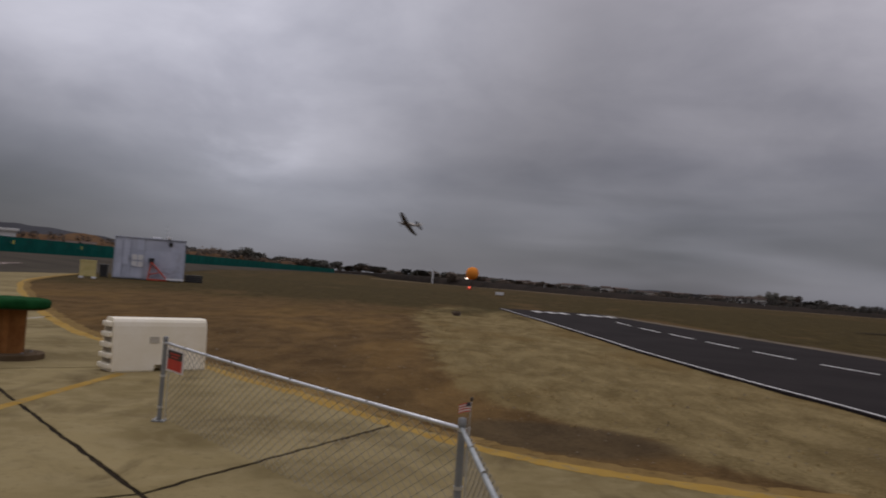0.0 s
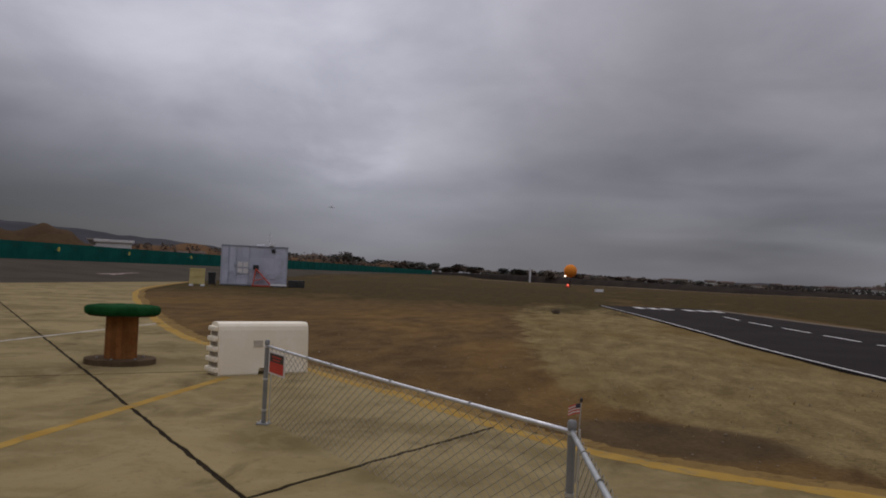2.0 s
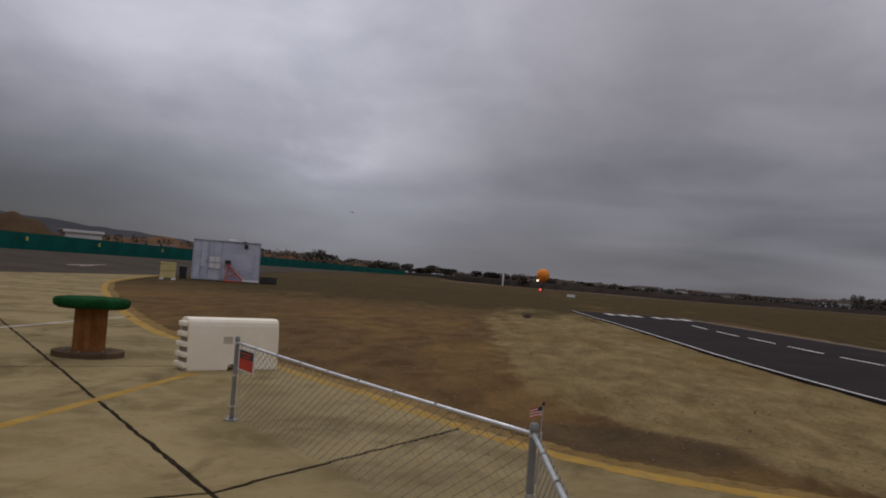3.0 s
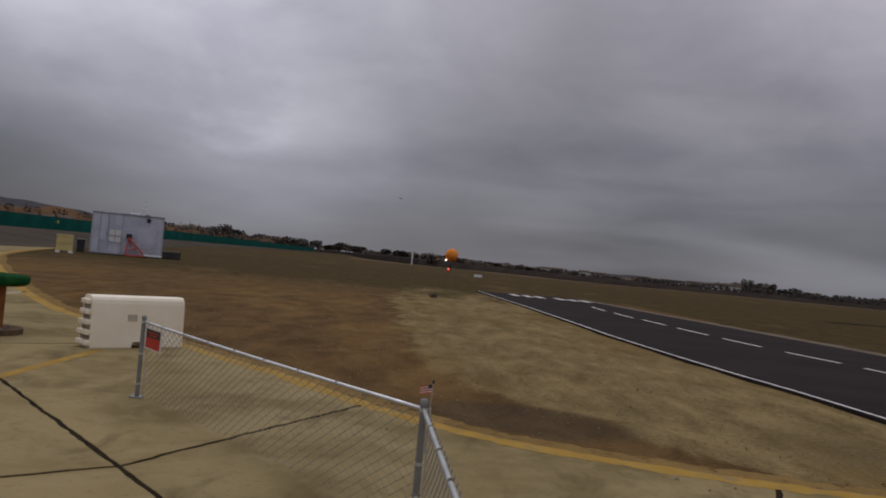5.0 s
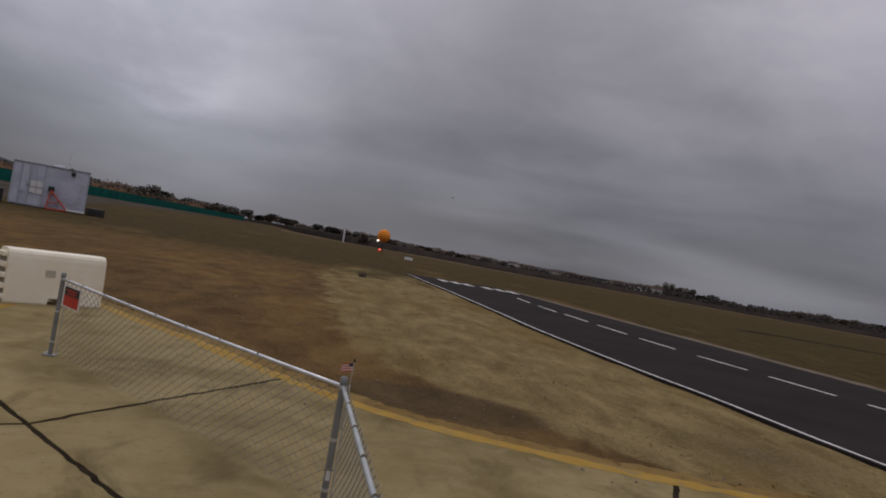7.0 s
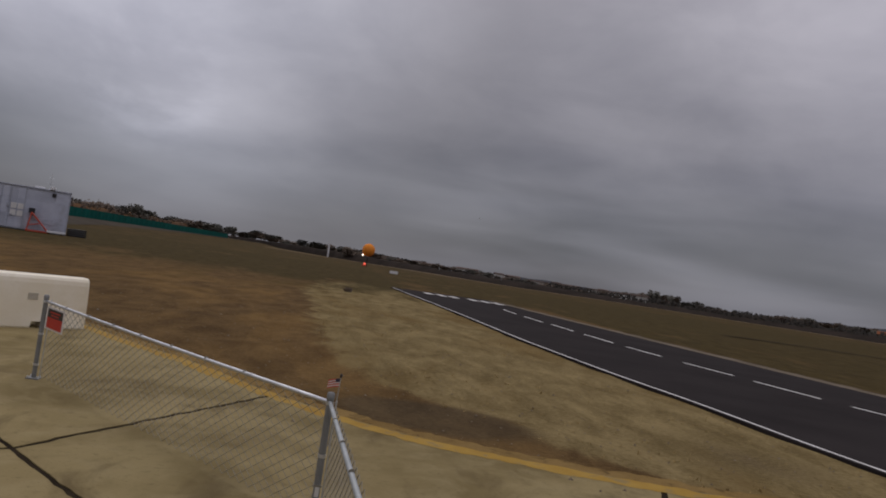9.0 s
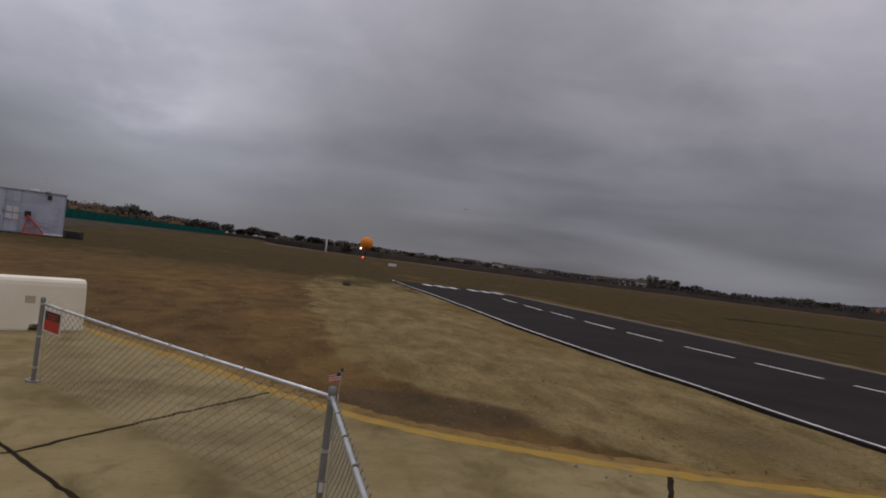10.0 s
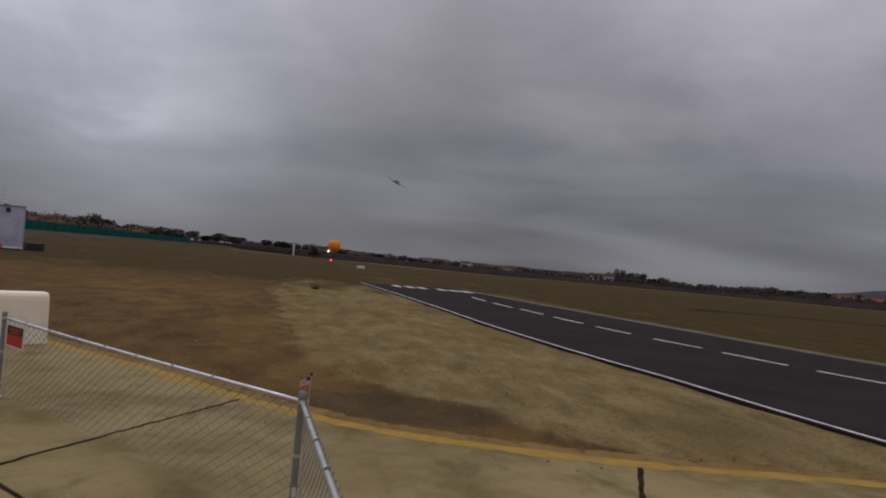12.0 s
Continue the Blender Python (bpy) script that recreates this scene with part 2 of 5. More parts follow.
STEEL_DARK = material("grey_post_steel", (0.185, 0.188, 0.180), (0.270, 0.274, 0.262), 6.0, 60.0, 0.6, 0.25, bump=0.08)
SIGN_WHITE = material("sign_white", (0.62, 0.58, 0.54), (0.72, 0.68, 0.64), 5.0, 40.0, 0.5, bump=0.0)
SIGN_RED = material("sign_red", (0.42, 0.020, 0.012), (0.52, 0.035, 0.020), 6.0, 40.0, 0.5, bump=0.0)
SIGN_BLACK = material("sign_black", (0.018, 0.015, 0.014), (0.035, 0.030, 0.028), 6.0, 40.0, 0.5, bump=0.0)
FLAG_RED = material("flag_red", (0.46, 0.085, 0.060), (0.56, 0.120, 0.085), 20.0, 90.0, 0.85, bump=0.1)
FLAG_WHITE = material("flag_white", (0.62, 0.54, 0.48), (0.74, 0.66, 0.60), 20.0, 90.0, 0.85, bump=0.1)
FLAG_BLUE = material("flag_blue", (0.050, 0.046, 0.062), (0.080, 0.072, 0.092), 20.0, 90.0, 0.85, bump=0.1)
SHED = material("blue_grey_sheet_metal", (0.430, 0.460, 0.545), (0.560, 0.590, 0.670), 0.8, 20.0, 0.6, 0.05, bump=0.06, dirt=(0.30, 0.29, 0.31), dirt_scale=0.7, dirt_amount=0.5, spread=0.07)
SHED_TRIM = material("shed_trim", (0.34, 0.365, 0.43), (0.44, 0.465, 0.53), 2.0, 30.0, 0.6, 0.05, bump=0.05)
NOTICE = material("white_notice", (0.64, 0.63, 0.60), (0.74, 0.73, 0.70), 3.0, 30.0, 0.6, bump=0.0)
RED_PAINT = material("red_painted_steel", (0.40, 0.050, 0.026), (0.52, 0.085, 0.042), 3.0, 30.0, 0.5, bump=0.1)
YELLOW_BOARD = material("pale_yellow_board", (0.50, 0.42, 0.17), (0.60, 0.51, 0.24), 2.0, 20.0, 0.7, bump=0.05)
BLACK_PLASTIC = material("black_plastic", (0.014, 0.014, 0.015), (0.026, 0.026, 0.028), 4.0, 30.0, 0.5, bump=0.05)
GREEN_SCREEN = material("green_windscreen_fabric", (0.007, 0.082, 0.066), (0.011, 0.112, 0.090), 0.5, 20.0, 0.85, bump=0.0, dirt=(0.020, 0.070, 0.060), dirt_scale=0.3, dirt_amount=0.5, spread=0.06)
ORANGE = material("orange_fabric", (0.76, 0.235, 0.030), (0.86, 0.31, 0.055), 0.8, 10.0, 0.8, bump=0.05)
LAMP_WHITE = material("white_lamp", (1.0, 0.86, 0.74), (1.0, 0.90, 0.80), 2.0, 10.0, 0.4, bump=0.0, glow=2.2)
LAMP_RED = material("red_lamp", (1.0, 0.11, 0.06), (1.0, 0.16, 0.10), 2.0, 10.0, 0.4, bump=0.0, glow=1.1)
LAMP_YELLOW = material("yellow_reflector", (0.45, 0.42, 0.06), (0.55, 0.50, 0.10), 2.0, 10.0, 0.5, bump=0.0)
WHITE_PAINT = material("white_paint", (0.70, 0.70, 0.70), (0.80, 0.80, 0.80), 1.0, 10.0, 0.6, bump=0.05)
MOUND = material("earth_mound", (0.046, 0.027, 0.013), (0.088, 0.056, 0.028), 0.06, 1.2, 0.95, bump=0.5, dirt=(0.026, 0.020, 0.012), dirt_scale=0.05, dirt_amount=0.8)
HILL = material("far_scrub_hill", (0.040, 0.040, 0.045), (0.060, 0.060, 0.066), 0.004, 0.06, 0.95, bump=0.3)
SCRUB = material("rusty_scrub_slope", (0.062, 0.033, 0.016), (0.130, 0.074, 0.036), 0.05, 0.8, 0.95, bump=0.5, dirt=(0.026, 0.022, 0.013), dirt_scale=0.08, dirt_amount=0.85)
# both leaf tones lightened, LEAF also greyed, to put distance haze into the colour
LEAF = material("hazed_leaf", (0.082, 0.078, 0.064), (0.128, 0.122, 0.102), 0.6, 6.0, 0.85, bump=0.0, spread=0.25)
LEAF_BROWN = material("autumn_leaf", (0.105, 0.082, 0.063), (0.165, 0.130, 0.100), 0.6, 6.0, 0.85, bump=0.0, spread=0.25)
BARK = material("bark", (0.050, 0.038, 0.028), (0.085, 0.066, 0.050), 2.0, 20.0, 0.9, bump=0.4)
STRAW = material("dry_straw", (0.290, 0.200, 0.078), (0.440, 0.325, 0.145), 3.0, 20.0, 0.9, bump=0.0)
STONE = material("pebble", (0.15, 0.118, 0.078), (0.24, 0.195, 0.135), 5.0, 40.0, 0.9, bump=0.2)
HOUSE_WALL = material("pale_house_wall", (0.22, 0.19, 0.16), (0.31, 0.275, 0.235), 0.3, 4.0, 0.8, bump=0.05, spread=0.2)
HOUSE_WHITE = material("white_house_wall", (0.62, 0.61, 0.58), (0.74, 0.73, 0.70), 0.3, 4.0, 0.7, bump=0.05)
ROOF = material("dull_roof", (0.070, 0.050, 0.042), (0.110, 0.082, 0.068), 0.4, 4.0, 0.9, bump=0.2, spread=0.25)
ROOF_RED = material("terracotta_roof", (0.17, 0.062, 0.030), (0.24, 0.096, 0.050), 0.4, 4.0, 0.9, bump=0.2)
PANE = material("dark_window_glass", (0.020, 0.024, 0.030), (0.040, 0.046, 0.055), 0.5, 4.0, 0.15, bump=0.0)
CAMO = material("brown_green_camouflage", (0.030, 0.026, 0.019), (0.070, 0.052, 0.034), 5.0, 60.0, 0.6, bump=0.0)
BELLY = material("pale_grey_underside", (0.09, 0.08, 0.072), (0.14, 0.125, 0.115), 4.0, 40.0, 0.6, bump=0.0)
CREAM = material("cream_paint", (0.36, 0.33, 0.28), (0.46, 0.43, 0.37), 4.0, 40.0, 0.5, bump=0.0)
CANOPY = material("canopy_glass", (0.05, 0.06, 0.07), (0.08, 0.09, 0.10), 4.0, 40.0, 0.1, bump=0.0)


# ---- mesh helpers ----
def mesh_from(bm, name, mat, smooth=False):
    me = bpy.data.meshes.new(name)
    bmesh.ops.recalc_face_normals(bm, faces=bm.faces)
    bm.to_mesh(me)
    bm.free()
    for m in mat if isinstance(mat, (list, tuple)) else [mat]:
        me.materials.append(m)
    if smooth:
        me.polygons.foreach_set("use_smooth", [True] * len(me.polygons))
    return me


def part(name, bm, mat, parent=None, label="", smooth=False):
    ob = new(name, mesh_from(bm, name, mat, smooth) if isinstance(bm, bmesh.types.BMesh) else bm)
    ob.parent = parent
    return tagged(ob, label)


def raw_mesh(name, verts, faces, mat):
    me = bpy.data.meshes.new(name)
    me.from_pydata(verts, [], faces)
    for m in mat if isinstance(mat, (list, tuple)) else [mat]:
        me.materials.append(m)
    return me


def box(bm, x0, y0, z0, x1, y1, z1, bevel=0.0):
    vs = [bm.verts.new(p) for p in ((x0, y0, z0), (x1, y0, z0), (x1, y1, z0), (x0, y1, z0), (x0, y0, z1), (x1, y0, z1), (x1, y1, z1), (x0, y1, z1))]
    fs = [bm.faces.new([vs[i] for i in q]) for q in ((3, 2, 1, 0), (4, 5, 6, 7), (0, 1, 5, 4), (1, 2, 6, 5), (2, 3, 7, 6), (3, 0, 4, 7))]
    if bevel:
        bmesh.ops.bevel(bm, geom=list({e for f in fs for e in f.edges}), offset=bevel, segments=2, profile=0.6, affect="EDGES")
    return bm


def boxed(*a, bevel=0.0):
    return box(bmesh.new(), *a, bevel=bevel)


def tube(bm, a, b, r0, r1=None, n=12, cap=True):
    """A round bar from a to b."""
    a, b = Vector(a), Vector(b)
    q = (b - a).to_track_quat("Z", "Y")
    rings = []
    for p, r in ((a, r0), (b, r1 if r1 is not None else r0)):
        rings.append([bm.verts.new(p + q @ Vector((r * math.cos(2 * math.pi * k / n), r * math.sin(2 * math.pi * k / n), 0))) for k in range(n)])
    for k in range(n):
        bm.faces.new((rings[0][k], rings[0][(k + 1) % n], rings[1][(k + 1) % n], rings[1][k]))
    if cap:
        bm.faces.new(rings[0][::-1])
        bm.faces.new(rings[1])
    return bm


def sweep(bm, line, r, n=12):
    """One round bar along a line of points."""
    rings = []
    for k, p in enumerate(line):
        q = (line[min(len(line) - 1, k + 1)] - line[max(0, k - 1)]).to_track_quat("Z", "Y")
        rings.append([bm.verts.new(p + q @ Vector((r * math.cos(2 * math.pi * j / n), r * math.sin(2 * math.pi * j / n), 0))) for j in range(n)])
    for a, b in zip(rings, rings[1:]):
        for j in range(n):
            bm.faces.new((a[j], a[(j + 1) % n], b[(j + 1) % n], b[j]))
    bm.faces.new(rings[0][::-1])
    bm.faces.new(rings[-1])
    return bm


def lathe(bm, profile, n=32):
    """A body turned about z from (radius, height) pairs; closed where the radius is zero."""
    rings = []
    for r, z in profile:
        rings.append([bm.verts.new((0, 0, z))] if r < 1e-6 else [bm.verts.new((r * math.cos(2 * math.pi * k / n), r * math.sin(2 * math.pi * k / n), z)) for k in range(n)])
    for a, b in zip(rings, rings[1:]):
        for k in range(n):
            j = (k + 1) % n
            quad = [a[k % len(a)], a[j % len(a)], b[j % len(b)], b[k % len(b)]]
            quad = [v for i, v in enumerate(quad) if v not in quad[:i]]
            if len(quad) > 2:
                bm.faces.new(quad)
    return bm


def empty(name, m, label, category, group=""):
    ob = new(name)
    ob.empty_display_size = 0.2
    ob.matrix_basis = m
    return tagged(ob, label, category, group)


def prism(bm, pts, z0, z1):
    """A flat slab over a polygon."""
    lo, hi = [bm.verts.new((x, y, z0)) for x, y in pts], [bm.verts.new((x, y, z1)) for x, y in pts]
    bm.faces.new(hi)
    bm.faces.new(lo[::-1])
    for k in range(len(pts)):
        j = (k + 1) % len(pts)
        bm.faces.new((lo[k], lo[j], hi[j], hi[k]))
    return bm


def smooth_line(pts, steps=8):
    """A rounded line through points."""
    p = [Vector((*q, 0)) for q in pts]
    p = [2 * p[0] - p[1], *p, 2 * p[-1] - p[-2]]
    out = []
    for a, b, c, d in zip(p, p[1:], p[2:], p[3:]):
        for k in range(steps):
            t = k / steps
            v = 0.5 * (2 * b + (c - a) * t + (2 * a - 5 * b + 4 * c - d) * t * t + (3 * b - a - 3 * c + d) * t ** 3)
            out.append((v.x, v.y))
    return out + [tuple(pts[-1])]


def strip(bm, line, width, z, shift=0.0, wobble=0.0, height=None):
    """A painted stripe along a line; shift moves it to the line's left."""
    last = None
    for k, (x, y) in enumerate(line):
        a, b = line[max(0, k - 1)], line[min(len(line) - 1, k + 1)]
        d = Vector((b[0] - a[0], b[1] - a[1])).normalized()
        side = Vector((-d.y, d.x))
        h = width / 2 * (1 + wobble * (0.6 * noise.noise((x * 1.7, y * 1.7, 3.1)) + 0.6 * noise.noise((x * 7.3, y * 7.3, 1.1))))
        zz = z + (height(x, y) if height else 0.0)
        now = [bm.verts.new((x + side.x * (shift + s * h), y + side.y * (shift + s * h), zz)) for s in (-1, 1)]
        if last:
            bm.faces.new((last[0], now[0], now[1], last[1]))
        last = now
    return bm


def polar(turn, far, z=0.0):
    """A place by its bearing (degrees left of the y axis) and distance."""
    return Vector((-far * math.sin(radians(turn)), far * math.cos(radians(turn)), z))


def rise(x, y):
    """The gentle bank on which the taxiway and the screened fence lie."""
    t = min(1.0, max(0.0, (-36 - x) / 24))
    return 1.25 * t * t * (3 - 2 * t)


# ---- the plan ----
EDGE = smooth_line([(-33, 72), (-25.6, 49.4), (-19.75, 37), (-12.3, 24.3), (-8.9, 19), (-7.0, 16.6), (-4.3, 14.0), (-3.0, 12.5), (-2.0, 11.5), (-1.25, 10.55), (-0.45, 9.6), (0.35, 8.8), (1.15, 8.25), (1.9, 7.95), (2.5, 7.74), (3.0, 7.6), (3.5, 7.5), (4.1, 7.4), (5.8, 7.2), (9.0, 6.4), (16, 3.0)], 6)
RUNWAY_NEAR = smooth_line([(3.2, 57.5), (3.9, 48), (4.5, 41), (5.25, 30), (5.55, 25), (6.0, 20.5), (6.4, 17.2), (6.77, 14.9), (6.99, 13), (7.16, 11.4), (7.33, 10.2), (7.65, 8), (8.7, 0), (10.5, -14)], 6)
RUNWAY_FAR = smooth_line([(10.6, 60), (11.5, 53.5), (12.5, 45.8), (13.5, 39.5), (14.3, 34.2), (14.95, 30), (15.5, 26.4), (16.3, 22.3), (17.8, 17), (19.8, 10), (24, -4)], 6)
DASHES = [((9.38, 46.9), (9.38, 43.1)), ((9.45, 41.4), (9.60, 37.9)), ((9.82, 37.1), (10.05, 34.0)), ((10.12, 32.7), (10.38, 29.7)), ((10.48, 28.5), (10.83, 26.0)), ((11.02, 24.6), (11.56, 22.3)), ((11.68, 21.3), (12.2, 18.9)), ((12.45, 18.0), (13.1, 15.9)), ((13.4, 15.0), (14.1, 13.0)), ((14.5, 12.1), (15.3, 10.1))]
SAND = [(-1.85, 36), (-1.6, 44), (-1.3, 52), (1.5, 58), (3.2, 56), (5, 40), (6, 28), (7, 15), (8, 6), (5.6, 7.3), (4.6, 7.7), (3.8, 7.9), (3.3, 8.3), (2.9, 8.7), (2.55, 9.1), (2.45, 10.1), (2.1, 10.55), (1.65, 10.8), (1.15, 11.3), (0.6, 12.4), (0.15, 14.2), (-0.45, 18.6), (-0.75, 24), (-1.1, 29)]


def inside_depth(pts, x, y):
    """How deep a place lies in a polygon, in metres; negative outside."""
    near, inside = 1e9, False
    for (ax, ay), (bx, by) in zip(pts, pts[1:] + pts[:1]):
        dx, dy = bx - ax, by - ay
        t = min(1.0, max(0.0, ((x - ax) * dx + (y - ay) * dy) / (dx * dx + dy * dy)))
        near = min(near, math.hypot(x - ax - t * dx, y - ay - t * dy))
        if (ay > y) != (by > y) and x < ax + (y - ay) / (by - ay) * (bx - ax):
            inside = not inside
    return near if inside else -near


def finer(line, step=0.07):
    """The same line with close points, where it passes near."""
    out = []
    for a, b in zip(line, line[1:]):
        n = max(1, int(math.hypot(b[0] - a[0], b[1] - a[1]) / step)) if a[1] < 30 else 1
        out += [(a[0] + (b[0] - a[0]) * k / n, a[1] + (b[1] - a[1]) * k / n) for k in range(n)]
    return out + [line[-1]]


def build_ground():
    """One sheet of soil to the horizon, finer near the camera."""
    def axis(lo, hi, step, far, grow=1.22):
        out = list(np.arange(lo, hi, step))
        a, s = lo, step
        left = []
        while a > -far:
            s *= grow
            a -= s
            left.append(a)
        b, s = out[-1], step
        right = []
        while b < far:
            s *= grow
            b += s
            right.append(b)
        return left[::-1] + out + right
    xs, ys = axis(-14, 14, 0.35, 3500), axis(5, 46, 0.4, 3500, 1.16)
    verts, maps = [], []
    for y in ys:
        for x in xs:
            d = inside_depth(SAND, x, y) if -8 < x < 12 and 3 < y < 62 else -9
            sand = min(1.0, max(0.0, 0.5 + d / (0.9 + 0.04 * y)))
            olive = min(1.0, max(0.0, (y - 24) / 34)) * (0.85 if x < 4 else 0.6) + (0.5 if x > 60 else 0.0)
            if x > 14 + 0.02 * y or y > 62:
                olive = max(olive, min(1.0, 0.78 + (x - 14) / 120))
            if y > 120:
                olive = 0.72
            # two ellipses of darker soil beyond the apron edge
            dark_soil = max(0.0, 1.0 - math.hypot((x - 1.35 + 0.25 * (y - 9.8)) / 1.75, (y - 9.8) / 1.5)) * 1.9
            dark_soil = max(dark_soil, 0.62 * max(0.0, 1.0 - math.hypot((x - 5.4) / 3.0, (y - 9.6) / 3.2)))
            z = rise(x, y) + 0.028 * noise.noise((x * 0.9, y * 0.9, 0.3)) * (1.0 if y < 60 else 0.3) - 0.012
            verts.append((x, y, z))
            maps.append((sand, min(1.0, olive), min(1.0, dark_soil), 1.0))
    nx = len(xs)
    faces = [(j * nx + i, j * nx + i + 1, (j + 1) * nx + i + 1, (j + 1) * nx + i) for j in range(len(ys) - 1) for i in range(nx - 1)]
    me = raw_mesh("ground", verts, faces, SOIL)
    layer_ = me.color_attributes.new("soil_map", "FLOAT_COLOR", "POINT")
    layer_.data.foreach_set("color", [c for m in maps for c in m])
    me.polygons.foreach_set("use_smooth", [True] * len(me.polygons))
    tagged(new("ground", me), "bare brown soil with sandy and thin olive grass patches", "ground", kind="structure")


build_ground()


def cut(pts, p, d, keep):
    """The part of a polygon on one side (1 left, -1 right) of the line through p along d."""
    n_ = (-d[1] * keep, d[0] * keep)
    out = []
    for a, b in zip(pts, pts[1:] + pts[:1]):
        sa = (a[0] - p[0]) * n_[0] + (a[1] - p[1]) * n_[1]
        sb = (b[0] - p[0]) * n_[0] + (b[1] - p[1]) * n_[1]
        if sa >= 0:
            out.append(a)
        if (sa >= 0) != (sb >= 0):
            t = sa / (sa - sb)
            out.append((a[0] + t * (b[0] - a[0]), a[1] + t * (b[1] - a[1])))
    return out


CROSS, ALONG, ACROSS, SKEW = (-2.23, 6.11), (-0.640, 0.768), (0.768, 0.640), (0.413, 0.911)
JOINT = 0.054


def build_apron():
    """The concrete apron in slabs, with tarred joints between them."""
    apron = EDGE + [(16, -30), (-32.4, -30), (-32.4, 71)]
    pavement = tagged(new("pavement", mesh_from(prism(bmesh.new(), apron, -0.08, 0.023), "pavement", TAR)), "worn beige concrete apron with tarred joints", "pavement", kind="structure")

    def off(p, d, s):
        return (p[0] - d[1] * s, p[1] + d[0] * s)

    def along(u):
        return (CROSS[0] + ALONG[0] * u, CROSS[1] + ALONG[1] * u)
    h = JOINT / 2
    step = 6.95
    right, left = cut(apron, off(CROSS, ALONG, -h), ALONG, -1), cut(apron, off(CROSS, ALONG, h), ALONG, 1)
    slabs = []
    rows_ = [along(step * k) for k in range(-4, 10)]
    for lo, hi in zip([None] + rows_, rows_ + [None]):
        for side, piece in ((-1, right), (1, left)):
            if lo is not None and not (side == -1 and lo == rows_[4]):
                piece = cut(piece, off(lo, ACROSS, h), ACROSS, 1)
            if side == -1 and hi == rows_[4]:
                continue
            if side == -1 and lo == rows_[4]:
                piece = cut(piece, off(rows_[3], ACROSS, h), ACROSS, 1)
            if hi is not None:
                piece = cut(piece, off(hi, ACROSS, -h), ACROSS, -1)
            if len(piece) < 3:
                continue
            if side == 1:
                # further joints beside the long one
                for k in range(6):
                    band = cut(piece, off(CROSS, ALONG, h + k * step), ALONG, 1)
                    band = cut(band, off(CROSS, ALONG, (k + 1) * step - h), ALONG, -1) if len(band) > 2 else band
                    slabs.append(band)
            elif lo == rows_[4]:
                slabs.append(cut(piece, off(CROSS, SKEW, h), SKEW, 1))
                rest = cut(piece, off(CROSS, SKEW, -h), SKEW, -1)
                if len(rest) > 2:
                    slabs.append(cut(rest, off((3.38, 7.38), (0.36, 0.933), h), (0.36, 0.933), 1))
                    slabs.append(cut(rest, off((3.38, 7.38), (0.36, 0.933), -h), (0.36, 0.933), -1))
            else:
                slabs.append(piece)
    def worn(pts):
        out = []
        for a, b in zip(pts, pts[1:] + pts[:1]):
            long_ = math.hypot(b[0] - a[0], b[1] - a[1])
            mid_y = (a[1] + b[1]) / 2
            n = 1 if long_ < 0.2 or mid_y > 34 or mid_y < -6 else min(160, int(long_ / 0.11))
            for k in range(n):
                x, y = a[0] + (b[0] - a[0]) * k / n, a[1] + (b[1] - a[1]) * k / n
                chip = 0.022 * noise.noise((x * 2.3, y * 2.3, 5)) + 0.020 * noise.noise((x * 8, y * 8, 8))
                other = 0.022 * noise.noise((x * 2.3, y * 2.3, 15)) + 0.020 * noise.noise((x * 8, y * 8, 18))
                out.append((x + chip, y + other))
        return out

    for pts in slabs:
        if len(pts) > 2:
            pts = worn(pts)
            part("slab", prism(bmesh.new(), pts, -0.06, 0.03), CONCRETE, pavement)


build_apron()


def line_thing(name, line, width, z, mat, label, shift=0.0, wobble=0.0, category="road marking", height=None):
    return tagged(new(name, mesh_from(strip(bmesh.new(), line, width, z, shift, wobble, height), name, mat)), label, category, kind="structure")


def straight(a, b, n=24):
    return [(a[0] + (b[0] - a[0]) * k / n, a[1] + (b[1] - a[1]) * k / n) for k in range(n + 1)]


line_thing("edge_line", finer(EDGE), 0.25, 0.0316, YELLOW_LINE, "worn ochre yellow edge line on the concrete apron", shift=-0.14, wobble=0.9)
line_thing("dusty_verge", finer(EDGE), 0.34, 0.0265, OCHRE, "ochre dusty fringe of dry grass along the apron", shift=0.13, wobble=1.2, category="verge")
line_thing("apron_line", straight((-4.85, -8), (-4.84, 12.1), 240), 0.15, 0.0316, YELLOW_LINE, "straight yellow painted line across the apron", wobble=0.25)
line_thing("parking_line", straight((-10.66, -4), (-10.64, 21.4), 240), 0.13, 0.0316, FADED_LINE, "faded white painted line across the apron", wobble=0.3)

# taxiway
taxi = bmesh.new()
cols = [k / 14 for k in range(15)]
grid = []
for y in np.linspace(-60, 900, 90):
    x0 = float(np.interp(y, [70, 110, 160, 300, 900], [-32.4, -39, -47, -55, -58]))
    xs_ = [x0 + (-63.5 - x0) * f for f in cols]
    grid.append([taxi.verts.new((x, y, rise(x, y) + 0.03)) for x in xs_])
for a, b in zip(grid, grid[1:]):
    for k in range(len(cols) - 1):
        taxi.faces.new((a[k], a[k + 1], b[k + 1], b[k]))
tagged(new("taxiway", mesh_from(taxi, "taxiway", ASPHALT)), "grey weathered asphalt taxiway along the green fence", "taxiway", kind="structure")
bm = bmesh.new()
for a, b, wd in (((-43.0, 72.0), (-44.3, 81.5), 1.0), ((-42.4, 73.0), (-43.4, 77.5), 0.9)):
    strip(bm, straight(a, b, 6), wd, 0.03, wobble=0.8, height=rise)
tagged(new("taxiway_marking", mesh_from(bm, "taxiway_marking", PINK_LINE)), "pale pinkish painted marking on the taxiway", "road marking", kind="structure")

